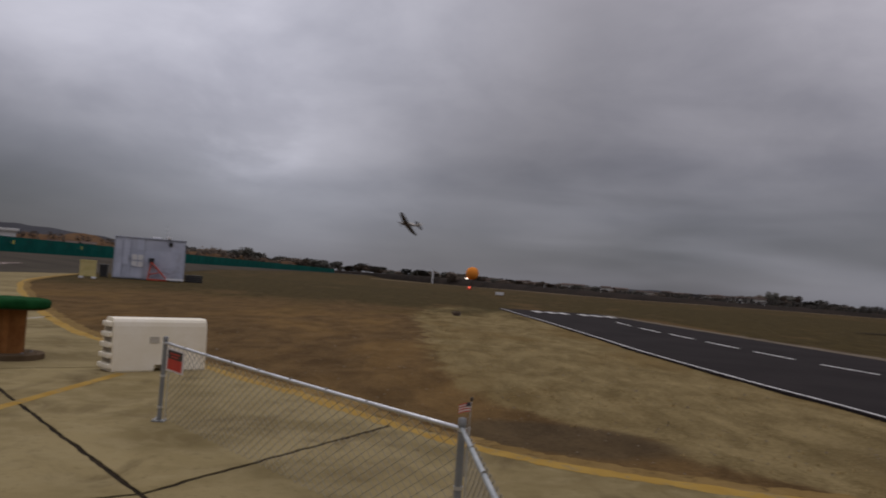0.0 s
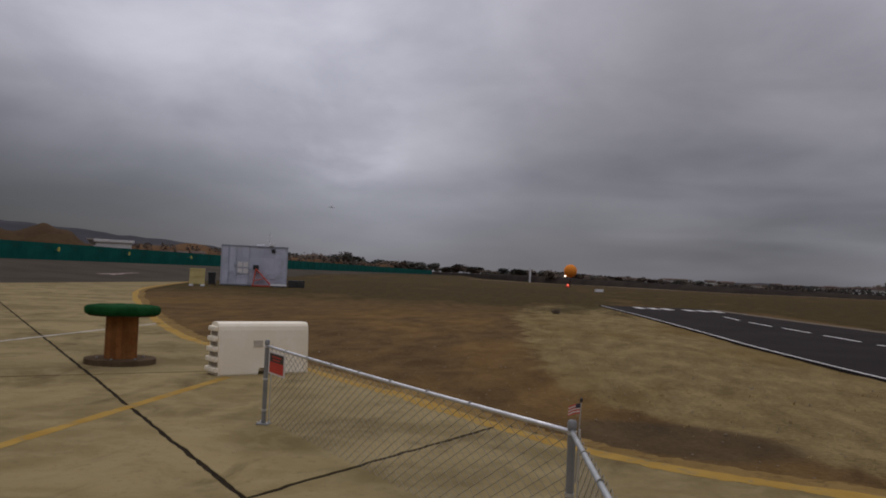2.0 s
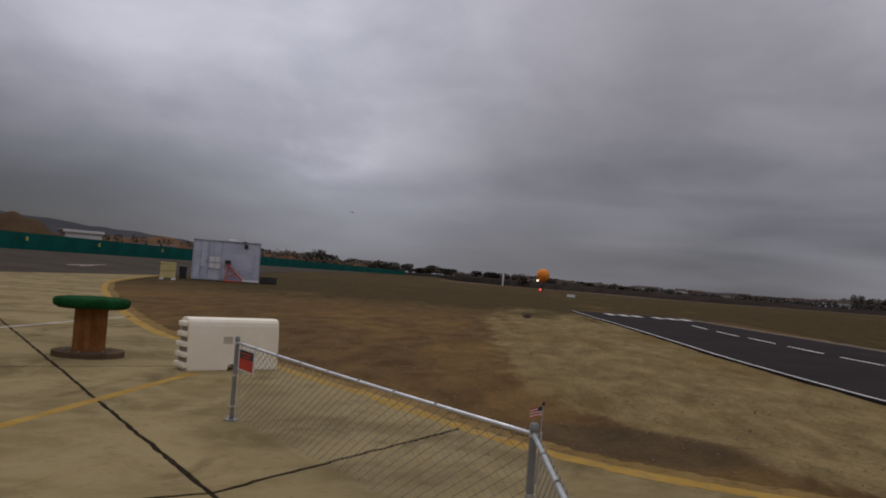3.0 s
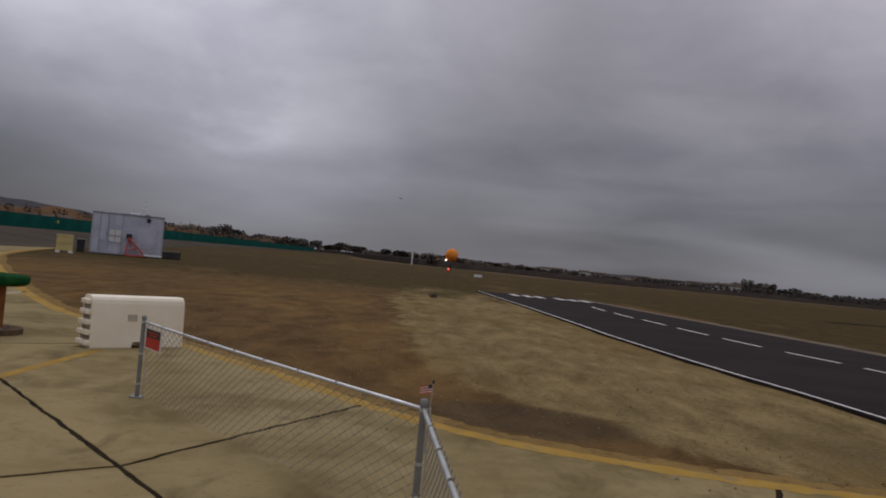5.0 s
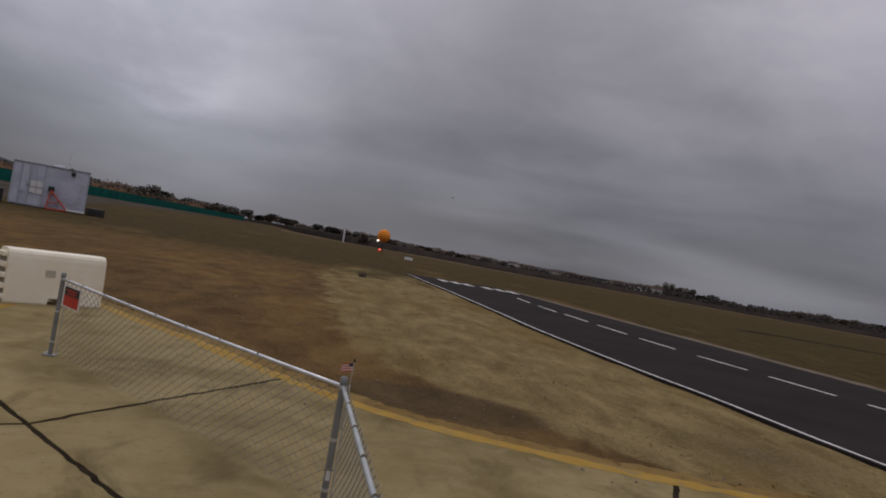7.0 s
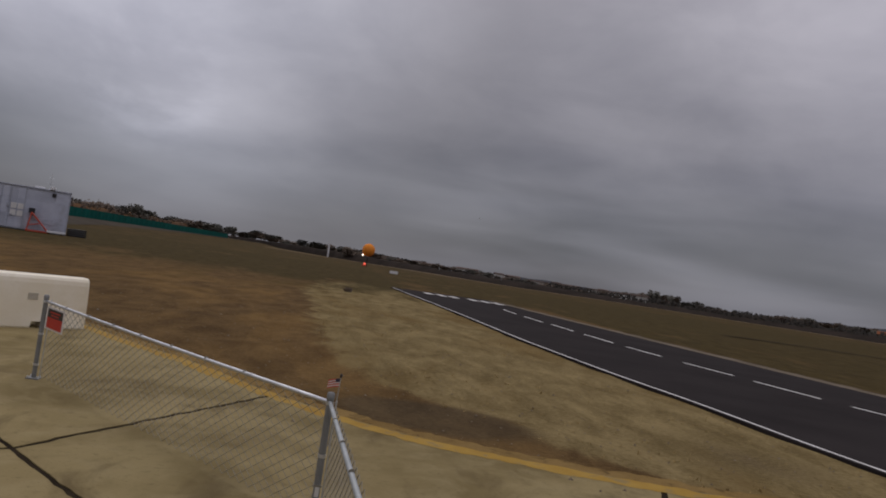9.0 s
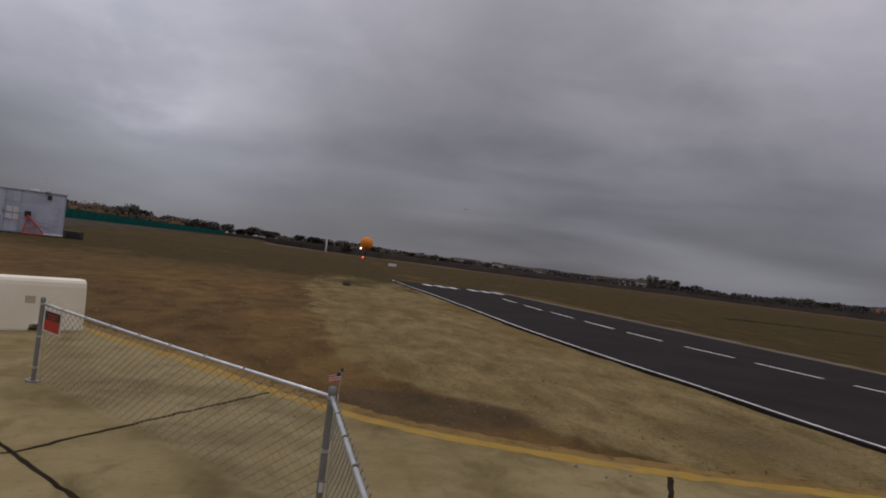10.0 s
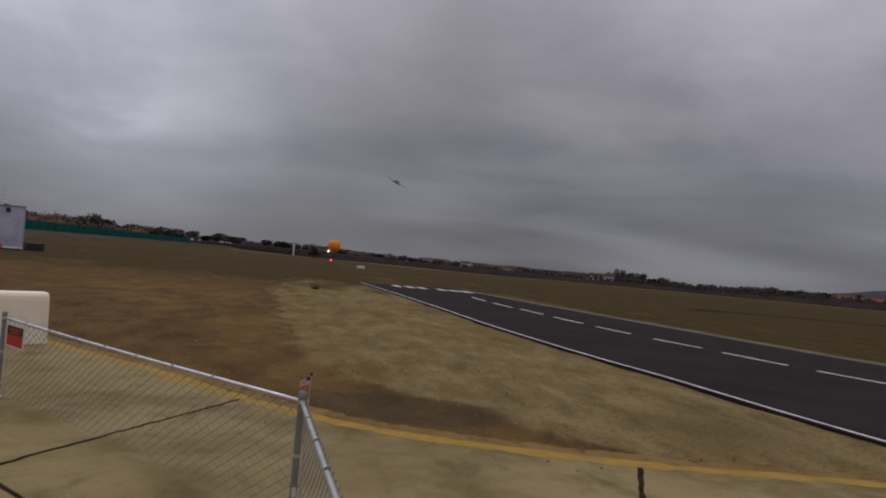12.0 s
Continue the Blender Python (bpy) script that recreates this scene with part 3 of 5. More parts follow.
# runway
near_line, far_line = RUNWAY_NEAR, RUNWAY_FAR
deck = near_line + far_line[::-1]
tagged(new("runway", mesh_from(prism(bmesh.new(), deck, -0.06, 0.04), "runway", RUNWAY)), "smooth dark asphalt model aircraft runway", "runway", kind="structure")
line_thing("runway_edge_line", near_line, 0.075, 0.0445, WHITE_LINE, "white painted line along the runway edge", shift=0.13, wobble=0.15)
line_thing("runway_verge", far_line, 0.9, 0.03, VERGE, "pale sandy verge beside the runway", shift=0.50, wobble=0.9, category="verge")
for a, b in DASHES:
    line_thing("centre_dash", straight(a, b, 4), 0.135, 0.0445, WHITE_LINE, "white dash of the runway centre line", wobble=0.1)
for k, x in enumerate((5.75, 6.65, 7.5, 8.9, 9.8, 10.65)):
    line_thing("threshold_stripe", straight((x - 0.12, 56.9 - 0.05 * k), (x + 0.12, 54.6 - 0.05 * k), 3), 0.52, 0.0445, WHITE_LINE, "white threshold stripe at the runway end")


# ---- things on the apron ----
def build_barrier():
    """A hollow plastic water barrier: tapered body, knuckled ends, fork slots and a moulded panel."""
    a, b = Vector((-5.30, 12.58, 0)), Vector((-4.16, 13.72, 0))
    turn = math.degrees(math.atan2(b.y - a.y, b.x - a.x))
    length, high = 1.50, 0.80
    mid_ = (a + b) / 2
    thing = empty("water_barrier", pose(mid_.x + 0.11, mid_.y - 0.38, 0.03, 0, 0, turn), "off-white plastic water-filled traffic barrier with knuckled ends", "barrier")
    half = length / 2
    # the outline seen from the end, broad foot and narrow top
    side_ = [(0.205, 0.0), (0.213, 0.02), (0.208, 0.16), (0.200, 0.36), (0.188, 0.56), (0.176, 0.68), (0.160, 0.742), (0.128, 0.782), (0.085, high)]
    prof = [(-y, z) for y, z in side_] + side_[::-1]
    cuts = [-half, -half + 0.03, -0.30, -0.29, -0.11, -0.10, 0.10, 0.11, 0.29, 0.30, half - 0.03, half]
    bm = bmesh.new()
    rings = []
    for x in cuts:
        pinch = 0.93 if abs(x) > half - 0.01 else 1.0
        slot = 0.10 if abs(x) < 0.105 else 0.0
        rings.append([bm.verts.new((x, y * pinch, max(z * (0.985 if pinch < 1 else 1.0), slot) if z < 0.15 else z)) for y, z in prof])
    for p, q in zip(rings, rings[1:]):
        for k in range(len(prof)):
            j = (k + 1) % len(prof)
            bm.faces.new((p[k], p[j], q[j], q[k]))
    bm.faces.new(rings[0])
    bm.faces.new(rings[-1][::-1])
    part("body", bm, PLASTIC, thing)
    for end in (-1,):
        for k in range(5):
            z = 0.045 + 0.155 * k
            wide = 0.20 - 0.02 * k
            x0, x1 = sorted((end * (half - 0.01), end * (half + 0.065)))
            part("knuckle", boxed(x0, -wide, z, x1, wide, z + 0.075, bevel=0.018), PLASTIC, thing)
            if k < 4:
                # filler box whose darker colour stands for the shade in the gap
                x0, x1 = sorted((end * (half - 0.012), end * (half + 0.012)))
                part("recess", boxed(x0, -wide * 0.8, z + 0.085, x1, wide * 0.8, z + 0.148), PLASTIC_SHADED, thing, "gap between the knuckles with shade put into its colour")
    tilt = -math.degrees(math.atan2(0.03, 0.44))
    for side in (-1, 1):
        p = part("moulded_panel", boxed(-0.075, -0.008, -0.05, 0.075, 0.008, 0.05, bevel=0.004), PLASTIC_GREY, thing, "small square moulded panel")
        p.matrix_basis = pose(-0.12, side * 0.1945, 0.475, tilt * -side, 0, 0)


build_barrier()


def build_spool():
    """An upended cable reel used as a table, its top covered with turf."""
    thing = empty("cable_spool_table", pose(-7.02, 12.88, 0.03, 0, 0, 20), "wooden cable spool table with a green turf top", "table")
    for name, z0, z1, r in (("base_flange", 0.0, 0.085, 0.555), ("top_flange", 0.775, 0.85, 0.525)):
        flange = new(name, mesh_from(lathe(bmesh.new(), [(0, z0 + 0.012), (r - 0.012, z0 + 0.012), (r - 0.012, z1 - 0.01), (0, z1 - 0.01)], 40), name, WOOD_GREY))
        flange.parent = thing
        tagged(flange, "weathered round wooden flange")
        width = 2 * r / 9
        for k in range(9):
            x0, x1 = -r + k * width + 0.003, -r + (k + 1) * width - 0.003
            pts = []
            for j in range(7):
                x = x0 + (x1 - x0) * j / 6
                pts.append((x, math.sqrt(max(0.0, r * r - x * x))))
            outline = [(x, -y) for x, y in pts] + pts[::-1]
            outline = [p for i, p in enumerate(outline) if i == 0 or (Vector(p) - Vector(outline[i - 1])).length > 1e-4]
            if (Vector(outline[0]) - Vector(outline[-1])).length < 1e-4:
                outline.pop()
            part("plank", prism(bmesh.new(), outline, z0, z1), WOOD_GREY, flange)
    drum = part("drum", lathe(bmesh.new(), [(0.225, 0.08), (0.225, 0.78)], 32), WOOD, thing, "reddish brown stave drum")
    n = 18
    for k in range(n):
        bm = bmesh.new()
        a0, a1 = 2 * math.pi * (k + 0.015) / n, 2 * math.pi * (k + 0.985) / n
        outline = [(0.226 * math.cos(a0), 0.226 * math.sin(a0)), (0.25 * math.cos(a0), 0.25 * math.sin(a0)), (0.252 * math.cos((a0 + a1) / 2), 0.252 * math.sin((a0 + a1) / 2)), (0.25 * math.cos(a1), 0.25 * math.sin(a1)), (0.226 * math.cos(a1), 0.226 * math.sin(a1))]
        part("stave", prism(bm, outline, 0.086, 0.775), WOOD, drum)
    for k in range(6):
        a = math.pi * k / 3 + 0.3
        bolt = part("bolt", lathe(bmesh.new(), [(0, 0.022), (0.016, 0.022), (0.018, 0.014), (0.018, 0)], 8), STEEL_DARK, thing)
        bolt.matrix_basis = pose(0.36 * math.cos(a), 0.36 * math.sin(a), 0.085)
    rim = bmesh.new()
    lathe(rim, [(0, 0.943), (0.38, 0.947), (0.52, 0.943), (0.56, 0.93), (0.583, 0.90), (0.585, 0.85), (0.575, 0.81), (0.555, 0.797), (0.533, 0.805), (0.530, 0.853), (0, 0.853)], 64)
    for v in rim.verts:
        f = noise.noise((v.co.x * 7, v.co.y * 7, v.co.z * 5))
        v.co += Vector((v.co.x, v.co.y, 0)).normalized() * 0.012 * f + Vector((0, 0, 0.007 * f))
    part("turf_cover", rim, TURF, thing, "green artificial turf wrapped over the edge", smooth=True)


build_spool()

POST, CORNER, GATE = Vector((-3.08, 8.80, 0.03)), Vector((0.05, 5.08, 0.03)), Vector((0.42, 0.75, 0.03))
FENCE_HIGH = 0.885


def diamond_run(bm, a, b, z0, z1, pitch=0.118, wire=0.0020):
    """Crossing slanted wires that make diamonds, with a slight bulge."""
    d = b - a
    length = math.hypot(d.x, d.y)
    ux, uy = d.x / length, d.y / length
    side = Vector((-uy, ux, 0))
    rows_ = max(4, int((z1 - z0) / 0.036))
    dz = (z1 - z0) / rows_
    cols_ = int(length / (pitch / 2))

    def at_(c, r):
        s = min(length, max(0.0, c * pitch / 2))
        bulge = 0.018 * math.sin(s * 1.6 + 0.4) * math.sin(math.pi * r / rows_)
        return Vector((a.x + ux * s, a.y + uy * s, z0 + dz * r)) + side * bulge
    for c in range(cols_):
        for r in range(rows_):
            if (c + r) % 2 == 0:
                tube(bm, at_(c, r), at_(c + 1, r + 1), wire, n=6, cap=False)
            else:
                tube(bm, at_(c + 1, r), at_(c, r + 1), wire, n=6, cap=False)
    return bm


def build_fence():
    thing = empty("chain_link_fence", pose(0, 0, 0), "low galvanised chain-link fence with steel rails", "fence")
    top = POST.z + FENCE_HIGH
    for p, r in ((POST, 0.0235), (CORNER, 0.0235), (GATE, 0.025)):
        post = part("post", tube(bmesh.new(), p, p + Vector((0, 0, FENCE_HIGH)), r, n=16), STEEL_DARK, thing, "grey steel post", smooth=False)
        part("base_plate", boxed(p.x - 0.065, p.y - 0.065, p.z, p.x + 0.065, p.y + 0.065, p.z + 0.012, bevel=0.003), STEEL_DARK, post)
        for sx, sy in ((-1, -1), (1, -1), (-1, 1), (1, 1)):
            part("anchor_bolt", tube(bmesh.new(), p + Vector((0.047 * sx, 0.047 * sy, 0.01)), p + Vector((0.047 * sx, 0.047 * sy, 0.03)), 0.009, n=6), STEEL, post)
        cap = lathe(bmesh.new(), [(r + 0.003, -0.03), (r + 0.003, 0.002), (r * 0.8, 0.012), (0, 0.016)], 16)
        cap.transform(Matrix.Translation(p + Vector((0, 0, FENCE_HIGH))))
        part("cap", cap, STEEL_DARK, post, smooth=True)
        for h in (0.14, 0.47, FENCE_HIGH - 0.07):
            part("tension_band", tube(bmesh.new(), p + Vector((0, 0, h)), p + Vector((0, 0, h + 0.022)), r + 0.004, n=16), STEEL, post)
    for a, b in ((POST, CORNER), (CORNER, GATE)):
        d = (b - a).normalized()
        lift = Vector((0, 0, FENCE_HIGH - 0.055))
        n = 14
        bm = sweep(bmesh.new(), [a.lerp(b, k / n) + lift - Vector((0, 0, 0.012 * math.sin(math.pi * k / n))) for k in range(n + 1)], 0.0145, 14)
        # the second rail's weaker light is put into its material
        part("top_rail", bm, STEEL if a is POST else STEEL_SHADED, thing, "shiny galvanised top rail" if a is POST else "galvanised top rail in a darker, less lit tone", smooth=True)
        bm = bmesh.new()
        off_ = Vector((-d.y, d.x, 0)) * 0.036
        diamond_run(bm, a + d * 0.05 + off_, b - d * 0.05 + off_, a.z + 0.035, a.z + FENCE_HIGH - 0.062)
        tagged(part("chain_link", bm, STEEL_DULL, thing, "woven diamond wire mesh"), kind="stuff")
        length = (b - a).length
        for k in range(1, int(length / 0.55)):
            p = a.lerp(b, k * 0.55 / length) + lift
            part("tie_wire", tube(bmesh.new(), p - d * 0.003, p + d * 0.003, 0.0157, n=10), STEEL_DULL, thing)
        for p in (a + d * 0.055, b - d * 0.055):
            part("tension_bar", tube(bmesh.new(), p + off_ + Vector((0, 0, 0.03)), p + off_ + Vector((0, 0, FENCE_HIGH - 0.03)), 0.006, n=6), STEEL, thing)


build_fence()


def build_tag():
    p = CORNER + Vector((0.0, -0.03, 0.22))
    tag = empty("post_tag", pose(p.x, p.y, p.z), "small white paper tag taped on the fence post", "tag")
    part("paper", boxed(-0.012, -0.004, 0.0, 0.016, 0.001, 0.075), NOTICE, tag)
    part("tape", boxed(-0.031, -0.006, 0.066, 0.031, 0.0, 0.078), STEEL_DULL, tag)


build_tag()


def build_sign():
    """A small warning placard wired to the fence; its words cannot be read."""
    d = (CORNER - POST).normalized()
    turn = math.degrees(math.atan2(d.y, d.x))
    c = POST + d * 0.45 + Vector((d.y, -d.x, 0)) * 0.055
    thing = empty("warning_sign", pose(c.x, c.y, POST.z + 0.69, 0, 0, turn), "red and black warning placard with white border on fence", "sign")
    w2, h2 = 0.225, 0.116
    part("plate", boxed(-w2, -0.004, -h2, w2, 0.0, h2, bevel=0.0015), SIGN_WHITE, thing)
    part("red_field", boxed(-w2 + 0.034, -0.0065, -h2 + 0.018, w2 - 0.034, -0.004, 0.012), SIGN_RED, thing)
    part("black_field", boxed(-w2 + 0.034, -0.0065, 0.012, w2 - 0.034, -0.004, h2 - 0.018), SIGN_BLACK, thing)
    for z, half, m in ((0.066, 0.13, SIGN_RED), (0.036, 0.10, SIGN_RED)):
        part("letter_bar", boxed(-half, -0.0085, z - 0.007, half, -0.0065, z + 0.007), m, thing, "unreadable line of lettering")
    for x in (-w2 + 0.012, w2 - 0.012):
        part("wire_tie", tube(bmesh.new(), (x, -0.008, h2 - 0.012), (x, 0.03, h2 + 0.02), 0.002, n=5), STEEL_DULL, thing)


build_sign()


def build_flag():
    """A small striped hand flag on a thin stick tied to the corner post."""
    base = CORNER + Vector((0.030, 0.035, FENCE_HIGH - 0.345))
    thing = empty("hand_flag", pose(base.x, base.y, base.z, 0, 2, 0), "small striped cloth flag on a thin wooden stick", "flag")
    part("stick", tube(bmesh.new(), (0, 0, 0), (0, 0, 0.455), 0.0045, 0.0035, n=8), CREAM, thing)
    part("finial", lathe(bmesh.new(), [(0.004, 0.452), (0.009, 0.460), (0.008, 0.474), (0, 0.482)], 8), SIGN_BLACK, thing)
    long_, tall, n = 0.078, 0.055, 10

    def cloth(x0, x1, z0, z1, off_):
        bm = bmesh.new()
        rows_ = []
        for k in range(n + 1):
            x = x0 + (x1 - x0) * k / n
            sway = 0.010 * math.sin(x * 60) * (x / long_)
            drop = -0.16 * x - 1.0 * x * x
            rows_.append([bm.verts.new((-x, sway + o, z + drop)) for z in (z0, z1) for o in (-off_, off_)])
        for a, b in zip(rows_, rows_[1:]):
            for i, j in ((0, 1), (1, 3), (3, 2), (2, 0)):
                bm.faces.new((a[i], a[j], b[j], b[i]))
        bm.faces.new([rows_[0][i] for i in (0, 1, 3, 2)])
        bm.faces.new([rows_[-1][i] for i in (2, 3, 1, 0)])
        return bm
    ztop = 0.448
    band = tall / 7
    cloth_ = part("cloth", cloth(0.002, long_ * 0.38, ztop - 3 * band, ztop, 0.0016), FLAG_BLUE, thing, "dark blue corner of the striped cloth")
    for k in range(7):
        part("stripe", cloth(0.002, long_, ztop - (k + 1) * band, ztop - k * band - 0.0002, 0.0008), FLAG_RED if k % 2 == 0 else FLAG_WHITE, cloth_)
    return cloth_


FLAG_CLOTH = build_flag()


# ---- the shed and what stands by it ----
def build_shed():
    left, right = polar(23.0, 70), polar(18.6, 70)
    turn = math.degrees(math.atan2(right.y - left.y, right.x - left.x))
    wide, deep, high = (right - left).length, 3.2, 3.38
    thing = empty("metal_shed", pose(left.x, left.y, 0, 0, 0, turn), "blue-grey sheet metal storage container shed", "shed")
    part("body", boxed(0, 0.02, 0.06, wide, deep, high - 0.08), SHED, thing)
    for k in range(2):
        part("skid", boxed(0.1, 0.15 + k * (deep - 0.45), -0.05, wide - 0.1, 0.35 + k * (deep - 0.45), 0.07), SHED_TRIM, thing)
    seam = wide * 0.42
    # flat cladding sheets, narrow on the door half
    x = 0.0
    widths = [seam / 4] * 4 + [(wide - seam) / 3] * 3
    for wd in widths:
        for z0, z1 in ((0.10, high * 0.36), (high * 0.36, high * 0.70), (high * 0.70, high - 0.10)):
            part("cladding_sheet", boxed(x + 0.012, -0.012 if x < seam - 0.01 else 0.0, z0 + 0.012, x + wd - 0.012, 0.02, z1 - 0.012, bevel=0.006), SHED, thing)
        x += wd
    for x in (0.02, seam, wide - 0.02):
        part("corner_post", boxed(x - 0.05, -0.03, 0.05, x + 0.05, 0.05, high), SHED_TRIM, thing)
    part("roof", boxed(-0.06, -0.08, high - 0.08, wide + 0.06, deep + 0.05, high + 0.02, bevel=0.02), SHED_TRIM, thing, "flat grey roof sheet")
    for x in (seam * 0.28, seam * 0.55):
        rod = part("locking_rod", tube(bmesh.new(), (x, -0.045, 0.2), (x, -0.045, high - 0.2), 0.022, n=8), SHED_TRIM, thing)
        part("handle", boxed(x - 0.02, -0.09, 1.05, x + 0.30, -0.06, 1.09), SHED_TRIM, rod)
    # four white notices beside the door seam
    for x in (1.33, 1.80):
        for z in (1.02, 1.56):
            part("notice", boxed(x, -0.055, z, x + 0.40, -0.045, z + 0.44), NOTICE, thing, "white notice sheet")
    part("switch_box", boxed(1.05, -0.12, 1.62, 1.25, 0.0, 1.92, bevel=0.02), SHED_TRIM, thing)
    part("hatch", boxed(wide - 1.75, -0.03, 0.62, wide - 0.95, 0.0, 1.05, bevel=0.01), SHED_TRIM, thing)
    part("vent", boxed(wide - 1.32, -0.06, high - 0.55, wide - 1.02, 0.0, high - 0.22, bevel=0.02), SIGN_BLACK, thing, "dark vent opening")
    part("flood_lamp", boxed(wide - 1.50, -0.25, high + 0.02, wide - 1.15, 0.0, high + 0.24, bevel=0.03), WHITE_PAINT, thing)
    mast = part("mast", tube(bmesh.new(), (wide - 1.55, 0.4, high), (wide - 1.55, 0.4, high + 1.25), 0.022, 0.012, n=8), STEEL, thing, "thin grey antenna mast")
    for z in (0.55, 0.9):
        part("cross_arm", tube(bmesh.new(), (wide - 1.75, 0.4, high + z), (wide - 1.35, 0.4, high + z), 0.01, n=6), STEEL, mast)
    part("roof_unit", boxed(wide - 2.6, 0.3, high + 0.02, wide - 1.9, 0.9, high + 0.14, bevel=0.02), WHITE_PAINT, thing)
    m = thing.matrix_basis

    # red sloping steel ramp, its head against the wall
    stand = empty("red_ramp", m @ pose(2.50, -0.62, 0), "red steel loading ramp leaning against the shed", "ramp")
    head, foot_ = Vector((0.30, 0.30, 1.45)), Vector((1.62, -0.10, 0.06))
    for y in (-0.24, 0.24):
        off_ = Vector((0.03, y, 0))
        part("stringer", tube(bmesh.new(), foot_ + off_, head + off_, 0.065, n=8), RED_PAINT, stand)
        part("leg", tube(bmesh.new(), head + off_, Vector((0.12, y, 0.0)), 0.055, n=8), RED_PAINT, stand)
        part("brace", tube(bmesh.new(), Vector((0.18, y, 0.45)), foot_.lerp(head, 0.45) + off_, 0.04, n=6), RED_PAINT, stand)
    for k in range(8):
        p = foot_.lerp(head, (k + 0.5) / 8)
        part("rung", tube(bmesh.new(), p + Vector((0, -0.24, 0)), p + Vector((0, 0.24, 0)), 0.05, n=6), RED_PAINT, stand)
    part("foot_board", boxed(0.05, -0.34, 0.0, 1.75, 0.30, 0.12, bevel=0.02), RED_PAINT, stand)
    part("winch", boxed(0.10, 0.05, 1.38, 0.55, 0.52, 1.78, bevel=0.06), BLACK_PLASTIC, stand, "dark winch box at the head of the ramp")

    plank = empty("white_plank", m @ pose(4.02, -1.0, 0.0), "white painted plank lying on blocks by shed", "plank")
    part("board", boxed(0, -0.14, 0.10, 1.35, 0.14, 0.24, bevel=0.015), WHITE_PAINT, plank)
    for x in (0.12, 1.0):
        part("block", boxed(x, -0.12, -0.02, x + 0.12, 0.12, 0.10), WOOD_GREY, plank)

    # dark stack of pallets beyond the corner
    pile = empty("pallet_stack", m @ pose(wide + 0.3, 0.4, 0, 0, 0, 8), "low stack of dark weathered pallets beside shed", "pallets")
    for k in range(4):
        layer_ = part("pallet", boxed(0.0, 0.0, 0.155 * k, 1.3, 0.1, 0.155 * k + 0.1), BLACK_PLASTIC, pile)
        part("bearer", boxed(0.0, 0.9, 0.155 * k, 1.3, 1.0, 0.155 * k + 0.1), BLACK_PLASTIC, layer_)
        for j in range(6):
            part("deck_board", boxed(0.22 * j, -0.02, 0.155 * k + 0.1, 0.22 * j + 0.15, 1.02, 0.155 * k + 0.13), BLACK_PLASTIC, layer_)

    # bin and board on the near side
    b = polar(23.55, 68)
    can = empty("black_bin", pose(b.x, b.y, 0, 0, 0, turn), "black plastic waste bin standing beside the shed", "bin")
    bm = bmesh.new()
    box(bm, -0.3, -0.3, 0.08, 0.3, 0.3, 0.98, bevel=0.04)
    for v in bm.verts:
        v.co.x *= 0.84 + 0.16 * v.co.z
        v.co.y *= 0.84 + 0.16 * v.co.z
    part("tub", bm, BLACK_PLASTIC, can)
    part("lid", boxed(-0.33, -0.34, 0.98, 0.33, 0.33, 1.05, bevel=0.025), BLACK_PLASTIC, can)
    for x in (-0.26, 0.26):
        part("wheel", tube(bmesh.new(), (x - 0.03, 0.27, 0.11), (x + 0.03, 0.27, 0.11), 0.11, n=14), BLACK_PLASTIC, can)
    b = polar(24.5, 64)
    board = empty("yellow_board", pose(b.x, b.y, 0, 0, 0, turn), "pale yellow panel standing on short white feet", "panel")
    part("panel", boxed(-0.55, -0.05, 0.14, 0.55, 0.05, 1.32, bevel=0.015), YELLOW_BOARD, board)
    for x in (-0.42, 0.42):
        part("foot", boxed(x - 0.14, -0.35, 0.0, x + 0.14, 0.35, 0.14, bevel=0.02), WHITE_PAINT, board)
    for z in (0.2, 0.7, 1.22):
        part("batten", boxed(-0.56, -0.075, z, 0.56, -0.05, z + 0.06), YELLOW_BOARD, board)


build_shed()


